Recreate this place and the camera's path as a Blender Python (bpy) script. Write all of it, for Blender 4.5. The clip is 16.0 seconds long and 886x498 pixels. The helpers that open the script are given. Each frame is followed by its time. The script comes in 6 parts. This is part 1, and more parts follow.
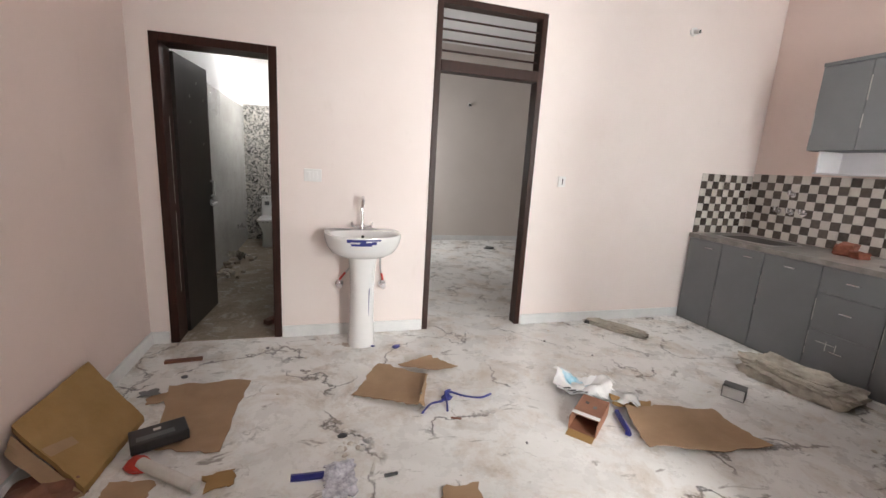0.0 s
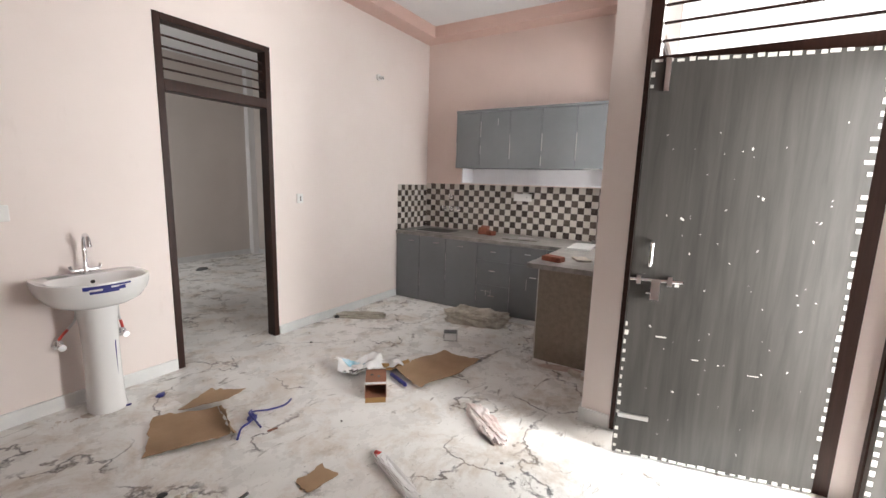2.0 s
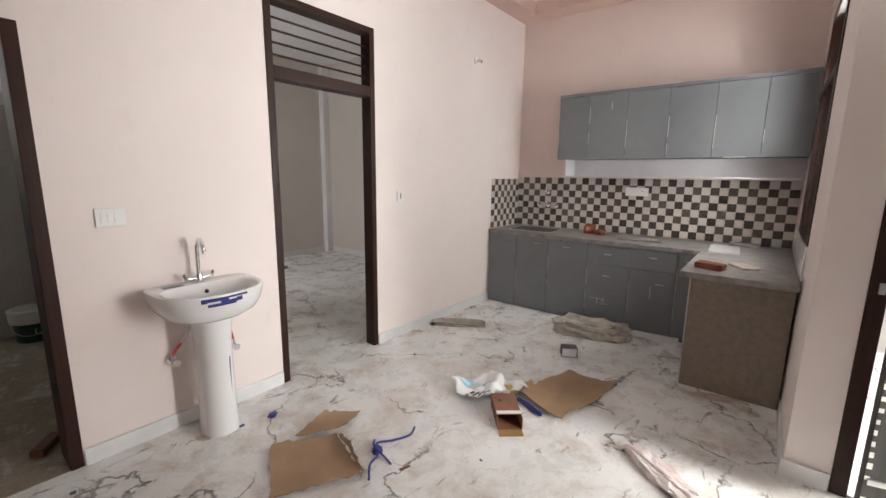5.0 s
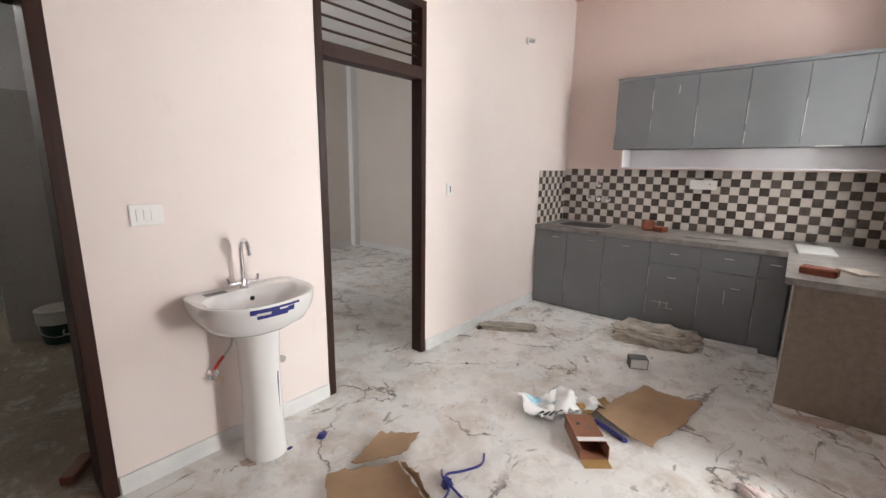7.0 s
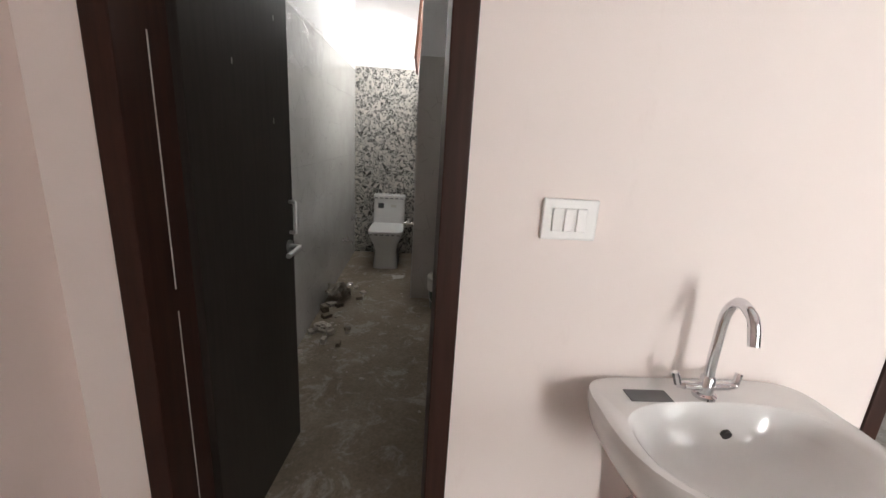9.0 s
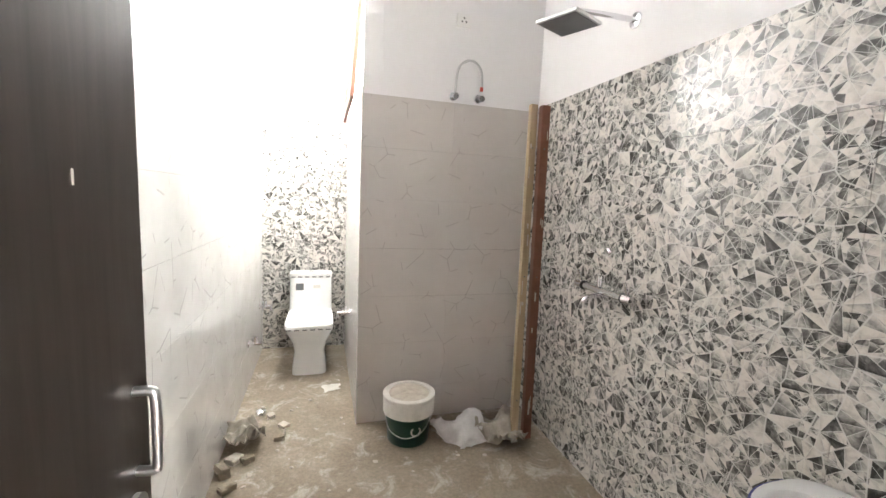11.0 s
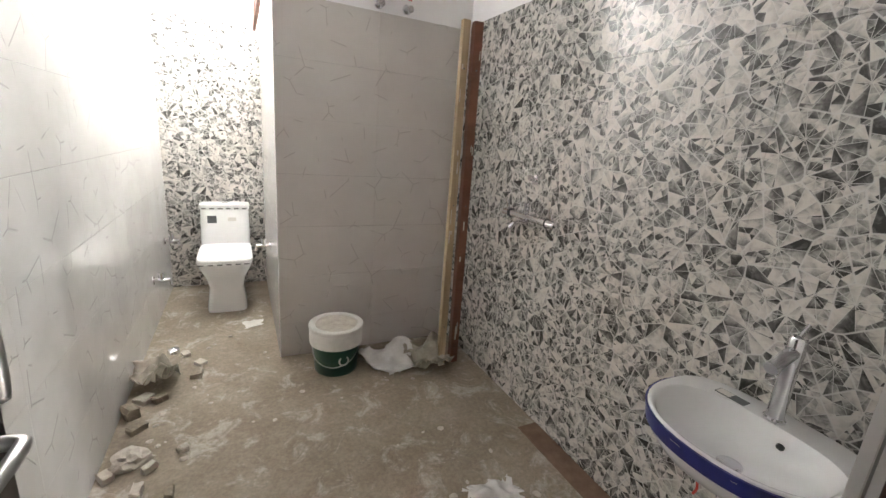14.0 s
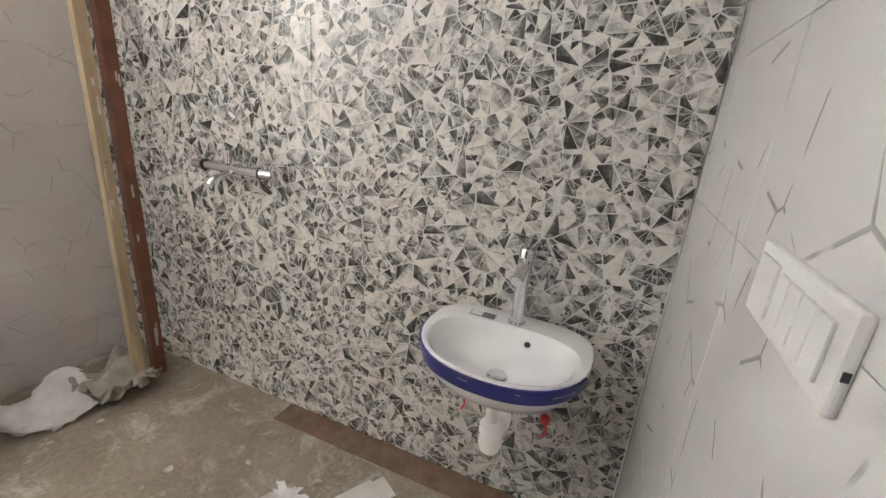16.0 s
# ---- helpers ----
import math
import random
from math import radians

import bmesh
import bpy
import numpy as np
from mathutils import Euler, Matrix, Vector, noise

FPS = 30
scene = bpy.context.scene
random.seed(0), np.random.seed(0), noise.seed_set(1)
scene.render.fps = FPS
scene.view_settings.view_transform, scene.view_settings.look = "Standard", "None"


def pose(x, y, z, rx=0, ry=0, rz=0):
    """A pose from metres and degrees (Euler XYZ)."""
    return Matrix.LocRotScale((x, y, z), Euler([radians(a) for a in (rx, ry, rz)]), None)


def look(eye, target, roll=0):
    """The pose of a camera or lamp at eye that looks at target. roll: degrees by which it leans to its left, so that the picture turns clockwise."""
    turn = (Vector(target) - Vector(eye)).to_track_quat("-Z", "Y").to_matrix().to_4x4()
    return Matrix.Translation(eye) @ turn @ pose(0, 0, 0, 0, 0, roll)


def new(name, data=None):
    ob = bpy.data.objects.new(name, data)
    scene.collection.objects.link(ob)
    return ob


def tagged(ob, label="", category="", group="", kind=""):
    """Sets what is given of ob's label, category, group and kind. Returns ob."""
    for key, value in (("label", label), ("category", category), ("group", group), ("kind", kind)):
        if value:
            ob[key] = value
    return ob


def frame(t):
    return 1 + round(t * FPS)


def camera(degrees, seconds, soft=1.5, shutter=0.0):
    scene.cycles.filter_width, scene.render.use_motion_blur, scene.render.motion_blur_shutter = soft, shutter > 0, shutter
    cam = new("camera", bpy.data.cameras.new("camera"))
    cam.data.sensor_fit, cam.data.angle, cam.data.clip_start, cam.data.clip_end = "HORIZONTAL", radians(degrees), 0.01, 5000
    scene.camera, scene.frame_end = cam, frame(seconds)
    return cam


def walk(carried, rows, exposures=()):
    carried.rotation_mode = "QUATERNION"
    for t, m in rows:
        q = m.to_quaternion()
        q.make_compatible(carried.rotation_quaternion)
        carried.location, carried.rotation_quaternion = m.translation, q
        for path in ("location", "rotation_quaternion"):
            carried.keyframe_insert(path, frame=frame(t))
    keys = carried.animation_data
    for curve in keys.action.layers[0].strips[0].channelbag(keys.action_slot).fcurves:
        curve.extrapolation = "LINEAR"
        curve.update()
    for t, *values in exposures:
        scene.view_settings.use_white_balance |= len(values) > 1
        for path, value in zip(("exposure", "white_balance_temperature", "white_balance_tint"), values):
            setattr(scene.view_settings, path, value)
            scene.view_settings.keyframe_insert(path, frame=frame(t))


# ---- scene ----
cam = camera(93.8, 16.0)
PATH = [
    (0, (0.732, 0.06, 1.387), (1.291, 1.939, 0.988), 3.4),
    (0.5, (0.438, 0.117, 1.451), (1.429, 1.798, 1.01), 2.6),
    (1, (0.173, 0.092, 1.468), (1.524, 1.5, 1.029), 1.9),
    (1.5, (0.08, 0.043, 1.481), (1.584, 1.304, 1.098), 1.2),
    (2, (0.03, -0.018, 1.504), (1.711, 1.017, 1.182), 1.7),
    (2.5, (0.06, -0.1, 1.501), (1.836, 0.764, 1.186), 2.1),
    (3, (0.111, -0.119, 1.501), (1.838, 0.839, 1.182), 1.9),
    (3.5, (0.139, 0.001, 1.484), (1.729, 1.164, 1.143), 1.4),
    (4, (0.084, 0.277, 1.487), (1.597, 1.536, 1.131), 1.2),
    (4.2, (0.064, 0.38, 1.49), (1.567, 1.65, 1.131), 1.0),
    (6.3, (0.085, 1.022, 1.484), (1.719, 2.125, 1.145), 0.3),
    (6.5, (0.056, 1.056, 1.498), (1.659, 2.2, 1.147), 0.6),
    (7, (0.125, 1.154, 1.479), (1.625, 2.417, 1.088), 0.8),
    (7.5, (0.359, 1.371, 1.456), (1.536, 2.927, 1.016), 1.5),
    (8, (0.459, 1.607, 1.452), (1.26, 3.381, 0.993), 2.7),
    (8.5, (0.408, 1.992, 1.426), (0.712, 3.903, 0.921), 3.5),
    (8.7, (0.378, 2.155, 1.421), (0.489, 4.083, 0.903), 3.5),
    (10.8, (0.081, 3.393, 1.38), (0.582, 5.278, 0.937), 3.4),
    (11, (0.069, 3.402, 1.429), (0.63, 5.307, 1.194), 2.5),
    (11.5, (0.069, 3.392, 1.525), (0.694, 5.272, 1.796), 1.0),
    (12, (0.065, 3.373, 1.564), (0.717, 5.182, 2.114), 0.3),
    (12.5, (0.069, 3.391, 1.549), (0.716, 5.241, 1.948), 1.0),
    (13, (0.072, 3.444, 1.445), (0.728, 5.333, 1.449), 2.6),
    (13.5, (0.089, 3.448, 1.382), (0.798, 5.295, 1.09), 3.9),
    (14, (0.109, 3.447, 1.353), (0.973, 5.181, 0.855), 4.4),
    (14.5, (0.162, 3.521, 1.313), (1.33, 5.018, 0.684), 4.9),
    (15, (0.208, 3.632, 1.281), (1.652, 4.835, 0.595), 4.9),
    (15.5, (0.214, 3.695, 1.281), (1.864, 4.606, 0.612), 5.3),
    (16, (0.215, 3.703, 1.286), (1.98, 4.421, 0.675), 4.9),
]
walk(cam, [(t, look(eye, target, roll)) for t, eye, target, roll in PATH], [(0,-0.12),(1.0,-0.2),(2.0,-0.3),(3.5,-0.3),(6.5,-0.24),(7.0,-0.15),(7.5,0.02),(8.0,-0.05),(8.5,-0.15),(9.7,0.2),(10.5,2.0),(11.0,2.55),(11.5,1.8),(12,1.65),(13,1.7),(13.5,2.0),(14,2.1),(14.5,2.3),(15,2.4),(16,2.6)])

# ---- world and light ----
world = bpy.data.worlds.new("sky")
scene.world = world
world.use_nodes = True
wn = world.node_tree.nodes
sky = wn.new("ShaderNodeTexSky")
sky.sky_type = "NISHITA"
sky.sun_disc = False
sky.sun_elevation = radians(50)
sky.sun_rotation = radians(150)
wn["Background"].inputs["Strength"].default_value = 0.15
sky.dust_density = 7.0
sky.ozone_density = 0.5
world.node_tree.links.new(sky.outputs[0], wn["Background"].inputs["Color"])


def area_lamp(name, x, y, z, target, sx, sy, power, color=(1, 1, 1)):
    data = bpy.data.lights.new(name, "AREA")
    data.shape, data.size, data.size_y, data.energy, data.color = "RECTANGLE", sx, sy, power, color
    ob = new(name, data)
    ob.matrix_world = look((x, y, z), target)
    return ob


sun_data = bpy.data.lights.new("sun", "SUN")
sun_data.energy, sun_data.angle, sun_data.color = 1.2, radians(12), (1, 0.96, 0.9)
sun_ob = new("sun", sun_data)
sun_ob.matrix_world = look((6, -8, 14), (2, 0, 0))
# daylight standing in the openings
area_lamp("south_door_daylight", 2.32, -1.50, 1.25, (1.9, 3.3, 1.1), 0.6, 2.2, 280, (1, 0.99, 0.97))
area_lamp("entry_daylight", 2.86, -0.2, 2.42, (1.2, 0.3, 0.8), 0.9, 0.4, 20, (1, 0.99, 0.97))
area_lamp("entry_gap_daylight", 2.9, 0.2, 1.1, (2.3, 0.45, 1.0), 0.2, 2.0, 13, (1, 0.99, 0.97))
area_lamp("kitchen_window_daylight", 3.89, 0.22, 1.85, (2.7, 3.3, 1.25), 1.0, 1.4, 75, (1, 0.99, 0.98))
area_lamp("bathroom_vent_daylight", 0.60, 6.635, 2.74, (-0.2, 5.95, 1.0), 1.15, 0.7, 50, (1, 0.99, 0.965))
area_lamp("bedroom_window_daylight", 1.42, 6.6, 1.7, (4.5, 5.6, 1.3), 0.9, 1.2, 27, (0.99, 0.99, 1))

# ---- materials ----


def node_mat(name, rough=0.6, metal=0.0, spec=0.5):
    m = bpy.data.materials.new(name)
    m.use_nodes = True
    t = m.node_tree
    b = t.nodes["Principled BSDF"]
    b.inputs["Roughness"].default_value = rough
    b.inputs["Metallic"].default_value = metal
    b.inputs["Specular IOR Level"].default_value = spec
    return m, t, b


def nn(t, kind, **sets):
    n = t.nodes.new(kind)
    for k, v in sets.items():
        n.inputs[k.replace("_", " ")].default_value = v
    return n


def ramp(t, fac, stops):
    r = t.nodes.new("ShaderNodeValToRGB")
    els = r.color_ramp.elements
    while len(els) < len(stops):
        els.new(0.5)
    for e, (p, c) in zip(els, stops):
        e.position = p
        e.color = (*c, 1) if len(c) == 3 else c
    t.links.new(fac, r.inputs["Fac"])
    return r.outputs["Color"]


def coords(t, scale=(1, 1, 1), rot=(0, 0, 0), kind="Object"):
    c = t.nodes.new("ShaderNodeTexCoord")
    m = t.nodes.new("ShaderNodeMapping")
    m.inputs["Scale"].default_value = scale
    m.inputs["Rotation"].default_value = rot
    t.links.new(c.outputs[kind], m.inputs["Vector"])
    return m.outputs["Vector"]


def world_coords(t, scale=(1, 1, 1), rot=(0, 0, 0)):
    c = t.nodes.new("ShaderNodeNewGeometry")
    m = t.nodes.new("ShaderNodeMapping")
    m.inputs["Scale"].default_value = scale
    m.inputs["Rotation"].default_value = rot
    t.links.new(c.outputs["Position"], m.inputs["Vector"])
    return m.outputs["Vector"]


def bump(t, b, height, strength=0.2, distance=0.01):
    n = t.nodes.new("ShaderNodeBump")
    n.inputs["Strength"].default_value = strength
    n.inputs["Distance"].default_value = distance
    t.links.new(height, n.inputs["Height"])
    t.links.new(n.outputs["Normal"], b.inputs["Normal"])


def mix(t, fac, a, b, mode="MIX"):
    n = t.nodes.new("ShaderNodeMix")
    n.data_type, n.blend_type = "RGBA", mode
    for sock, v in ((n.inputs[0], fac), (n.inputs[6], a), (n.inputs[7], b)):
        if isinstance(v, (int, float)):
            sock.default_value = v
        elif isinstance(v, tuple):
            sock.default_value = (*v, 1)
        else:
            t.links.new(v, sock)
    return n.outputs[2]


def math_node(t, op, a, b=0.0):
    n = t.nodes.new("ShaderNodeMath")
    n.operation = op
    for sock, v in zip(n.inputs, (a, b)):
        if isinstance(v, (int, float)):
            sock.default_value = v
        else:
            t.links.new(v, sock)
    return n.outputs[0]


def noise_fac(t, vec, scale, detail=4.0, rough=0.55, dist=0.0):
    n = nn(t, "ShaderNodeTexNoise", Scale=scale, Detail=detail, Roughness=rough, Distortion=dist)
    t.links.new(vec, n.inputs["Vector"])
    return n.outputs["Fac"]


def painted(name, c1, c2, rough=0.55, relief=0.15):
    """Roller-painted plaster with faint blotches."""
    m, t, b = node_mat(name, rough, 0, 0.35)
    v = world_coords(t)
    big = noise_fac(t, v, 1.3, 5, 0.6)
    col = ramp(t, big, [(0.3, c1), (0.7, c2)])
    grime = ramp(t, noise_fac(t, world_coords(t, (1, 1, 0.35)), 7, 6, 0.7), [(0.62, (1, 1, 1)), (0.8, (0.93, 0.92, 0.91))])
    t.links.new(mix(t, 1.0, col, grime, "MULTIPLY"), b.inputs["Base Color"])
    bump(t, b, noise_fac(t, v, 260, 2), relief, 0.002)
    return m


def speckled(name, c1, c2, scale, rough=0.6, relief=0.3, metal=0.0, spec=0.5, detail=5, dist=0.002):
    m, t, b = node_mat(name, rough, metal, spec)
    v = coords(t)
    t.links.new(ramp(t, noise_fac(t, v, scale, detail, 0.65), [(0.3, c1), (0.7, c2)]), b.inputs["Base Color"])
    if relief:
        bump(t, b, noise_fac(t, v, scale * 4, 3), relief, dist)
    return m


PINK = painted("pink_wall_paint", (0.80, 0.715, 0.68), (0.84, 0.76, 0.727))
# same pink paint, with shade and pink bounce light put into the colour
PINK_BOUNCE = painted("pink_wall_paint_with_bounce", (0.72, 0.585, 0.535), (0.765, 0.63, 0.58))
CORNICE_PINK = painted("cornice_pink_paint", (0.66, 0.46, 0.40), (0.70, 0.50, 0.44))
WHITE_PAINT = painted("white_wall_paint", (0.80, 0.79, 0.79), (0.85, 0.84, 0.84))
CEILING_WHITE = painted("ceiling_white_paint", (0.80, 0.80, 0.80), (0.84, 0.84, 0.84), 0.8)
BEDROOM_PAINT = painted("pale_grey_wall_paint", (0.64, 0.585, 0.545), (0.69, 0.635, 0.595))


def marble():
    m, t, b = node_mat("veined_white_marble", 0.16, 0, 0.5)
    v = world_coords(t, (1, 1, 1), (0, 0, 0.6))
    warp = nn(t, "ShaderNodeTexNoise", Scale=1.6, Detail=7.0, Roughness=0.58)
    t.links.new(v, warp.inputs["Vector"])
    wv = t.nodes.new("ShaderNodeVectorMath")
    wv.operation = "MULTIPLY_ADD"
    wv.inputs[1].default_value = (0.9, 0.9, 0.9)
    t.links.new(warp.outputs["Color"], wv.inputs[0])
    t.links.new(v, wv.inputs[2])
    vor = nn(t, "ShaderNodeTexVoronoi", Scale=1.15)
    vor.feature = "DISTANCE_TO_EDGE"
    t.links.new(wv.outputs[0], vor.inputs["Vector"])
    thin = ramp(t, vor.outputs["Distance"], [(0.0, (1, 1, 1)), (0.004, (0.85, 0.85, 0.85)), (0.016, (0, 0, 0))])
    gate = ramp(t, noise_fac(t, v, 2.6, 4), [(0.44, (0, 0, 0)), (0.54, (1, 1, 1))])
    vor2 = nn(t, "ShaderNodeTexVoronoi", Scale=3.1)
    vor2.feature = "DISTANCE_TO_EDGE"
    t.links.new(wv.outputs[0], vor2.inputs["Vector"])
    thin2 = ramp(t, vor2.outputs["Distance"], [(0.0, (1, 1, 1)), (0.022, (0, 0, 0))])
    gate2 = ramp(t, noise_fac(t, v, 3.7, 4), [(0.54, (0, 0, 0)), (0.68, (0.8, 0.8, 0.8))])
    base = ramp(t, noise_fac(t, v, 1.1, 6, 0.65, 0.6), [(0.3, (0.63, 0.625, 0.61)), (0.5, (0.77, 0.77, 0.755)), (0.75, (0.85, 0.85, 0.84))])
    c = mix(t, math_node(t, "MULTIPLY", thin, gate), base, (0.10, 0.10, 0.11))
    c = mix(t, math_node(t, "MULTIPLY", thin2, gate2), c, (0.17, 0.155, 0.145))
    # dried mud and dust trodden over the stone
    mud = ramp(t, noise_fac(t, v, 2.6, 8, 0.72, 0.4), [(0.49, (0, 0, 0)), (0.65, (0.85, 0.85, 0.85))])
    c = mix(t, math_node(t, "MULTIPLY", mud, 0.7), c, (0.42, 0.325, 0.24))
    # rust-brown puddle stains dried round the basin
    far = t.nodes.new("ShaderNodeVectorMath")
    far.operation = "DISTANCE"
    t.links.new(world_coords(t, (0.85, 1.6, 1)), far.inputs[0])
    far.inputs[1].default_value = (0.78, 4.95, 0)
    near = ramp(t, math_node(t, "ADD", far.outputs["Value"], math_node(t, "MULTIPLY", noise_fac(t, v, 5.5, 8, 0.75, 0.5), 2.2)), [(0.0, (1, 1, 1)), (1.05, (0.9, 0.9, 0.9)), (1.45, (0, 0, 0))])
    c = mix(t, math_node(t, "MULTIPLY", near, 0.75), c, (0.30, 0.18, 0.105))
    for turn, cut in ((0.5, 0.64), (2.1, 0.65)):
        sv = world_coords(t, (3.4, 9.5, 1), (0, 0, turn))
        dash = ramp(t, noise_fac(t, sv, 1.0, 5, 0.62, 0.7), [(cut, (0, 0, 0)), (cut + 0.06, (0.8, 0.8, 0.8))])
        c = mix(t, dash, c, (0.20, 0.185, 0.17))
    fine = ramp(t, noise_fac(t, v, 28, 6, 0.7), [(0.58, (0, 0, 0)), (0.74, (0.6, 0.6, 0.6))])
    c = mix(t, math_node(t, "MULTIPLY", fine, 0.5), c, (0.36, 0.30, 0.25))
    t.links.new(c, b.inputs["Base Color"])
    t.links.new(ramp(t, noise_fac(t, v, 5, 6, 0.7), [(0.3, (0.14, 0.14, 0.14)), (0.7, (0.48, 0.48, 0.48))]), b.inputs["Roughness"])
    return m


MARBLE = marble()
SKIRTING = speckled("pale_marble_skirting", (0.66, 0.67, 0.67), (0.80, 0.80, 0.79), 4, 0.3, 0)


def wood_mat(name, c1, c2, rough=0.45, grain=(18, 18, 1.2), spec=0.5, relief=0.1):
    m, t, b = node_mat(name, rough, 0, spec)
    v = coords(t, grain)
    f = noise_fac(t, v, 3, 6, 0.6, 0.4)
    t.links.new(ramp(t, f, [(0.3, c1), (0.7, c2)]), b.inputs["Base Color"])
    bump(t, b, f, relief, 0.001)
    return m


FRAME_BROWN = wood_mat("dark_brown_door_frame_paint", (0.022, 0.009, 0.0065), (0.042, 0.016, 0.011), 0.42, (18, 18, 1.2), 0.25)
DOOR_BLACK = wood_mat("dark_wenge_laminate", (0.016, 0.012, 0.010), (0.034, 0.027, 0.023), 0.36, (18, 18, 1.2), 0.4)
DOOR_GREY = wood_mat("grey_brown_wood_grain_laminate", (0.028, 0.0265, 0.0245), (0.058, 0.055, 0.05), 0.36, (7, 7, 0.5), 0.5)
CABINET_GREY = speckled("blue_grey_laminate", (0.155, 0.163, 0.172), (0.18, 0.188, 0.197), 2.5, 0.33, 0.02)
CAB_EDGE = speckled("grey_cabinet_carcass_edge", (0.10, 0.105, 0.11), (0.14, 0.145, 0.15), 4, 0.5, 0)
CARCASS_WHITE = speckled("white_laminate", (0.66, 0.64, 0.66), (0.74, 0.72, 0.74), 3, 0.4, 0)
GRANITE = speckled("dusty_grey_granite_top", (0.13, 0.122, 0.115), (0.33, 0.31, 0.29), 9, 0.28, 0.05, detail=8)
PANEL_STONE = speckled("brown_beige_stone_panel", (0.19, 0.155, 0.12), (0.27, 0.225, 0.18), 22, 0.6, 0.15, detail=8)
CHROME = speckled("chrome", (0.72, 0.72, 0.74), (0.80, 0.80, 0.82), 5, 0.12, 0, 1.0)
STEEL = speckled("brushed_steel", (0.5, 0.5, 0.5), (0.62, 0.62, 0.62), 8, 0.3, 0, 1.0)
CERAMIC = speckled("white_glazed_ceramic", (0.80, 0.80, 0.80), (0.84, 0.84, 0.83), 3, 0.1, 0)
PLASTIC_WHITE = speckled("white_switch_plastic", (0.78, 0.77, 0.755), (0.84, 0.83, 0.815), 5, 0.35, 0)
BLACK_PLASTIC = speckled("black_plastic", (0.015, 0.015, 0.016), (0.03, 0.03, 0.032), 9, 0.4, 0)
BLUE_TAPE = speckled("dark_blue_printed_tape", (0.015, 0.02, 0.14), (0.03, 0.035, 0.22), 12, 0.35, 0.1)
TAPE_WHITE = speckled("white_paper_tape", (0.48, 0.47, 0.43), (0.66, 0.65, 0.61), 14, 0.7, 0.2)
FLECK = speckled("grey_dried_paint", (0.20, 0.20, 0.19), (0.40, 0.40, 0.38), 30, 0.8, 0.2)
RED_PLASTIC = speckled("red_plastic", (0.5, 0.035, 0.025), (0.6, 0.06, 0.04), 8, 0.4, 0)
BRICK_RED = speckled("red_clay_brick", (0.17, 0.05, 0.03), (0.29, 0.10, 0.06), 26, 0.9, 0.5)
CARDBOARD = speckled("brown_cardboard", (0.31, 0.20, 0.115), (0.40, 0.27, 0.165), 5, 0.8, 0.15)
CARD_YELLOW = speckled("yellow_brown_cardboard", (0.28, 0.165, 0.055), (0.36, 0.22, 0.085), 5, 0.8, 0.15)
CARD_PRINT = speckled("printed_orange_cardboard", (0.19, 0.082, 0.046), (0.28, 0.13, 0.08), 7, 0.6, 0.1)
SACK = speckled("dirty_woven_plastic_sack", (0.21, 0.185, 0.15), (0.58, 0.54, 0.46), 7, 0.7, 0.5, detail=8)
POLYBAG = speckled("milky_plastic_film", (0.80, 0.80, 0.80), (0.92, 0.92, 0.92), 9, 0.12, 0.15)
POLYBAG.node_tree.nodes["Principled BSDF"].inputs["Transmission Weight"].default_value = 0.12
PRINT_BLUE = speckled("pale_blue_print", (0.22, 0.48, 0.62), (0.72, 0.82, 0.86), 16, 0.25, 0.1)
PINK_WRAP = speckled("pinkish_white_wrapper", (0.70, 0.57, 0.54), (0.88, 0.85, 0.84), 10, 0.3, 0.2, detail=3)
FOAM_PRINT = speckled("printed_foam_wrapper", (0.26, 0.26, 0.34), (0.78, 0.78, 0.82), 38, 0.5, 0.4)
PINK_DUST = speckled("pink_brick_dust", (0.40, 0.30, 0.26), (0.55, 0.44, 0.39), 18, 0.95, 0.4)
WHITE_CLOTH = speckled("dusty_white_cloth", (0.55, 0.54, 0.52), (0.74, 0.73, 0.72), 12, 0.8, 0.4)
PAPER = speckled("dusty_white_paper", (0.60, 0.58, 0.54), (0.74, 0.72, 0.68), 11, 0.85, 0.2)
PLASTER = speckled("plaster_lumps", (0.45, 0.40, 0.34), (0.62, 0.57, 0.5), 30, 0.95, 0.6)
GREEN_PAINT = speckled("dark_green_plastic", (0.008, 0.045, 0.028), (0.014, 0.07, 0.045), 9, 0.35, 0)
PINE = wood_mat("rough_pine_batten", (0.34, 0.25, 0.15), (0.5, 0.39, 0.26), 0.75, (14, 14, 0.8))
BROWN_PIPE = speckled("red_brown_painted_wood", (0.14, 0.055, 0.03), (0.22, 0.09, 0.055), 12, 0.5, 0.1)
GROUND = speckled("pale_concrete_ground", (0.42, 0.40, 0.37), (0.55, 0.53, 0.5), 1.5, 0.9, 0.3, detail=8)
RUST_DUST = speckled("terracotta_screed_edge", (0.15, 0.09, 0.06), (0.24, 0.16, 0.115), 14, 0.9, 0.3)


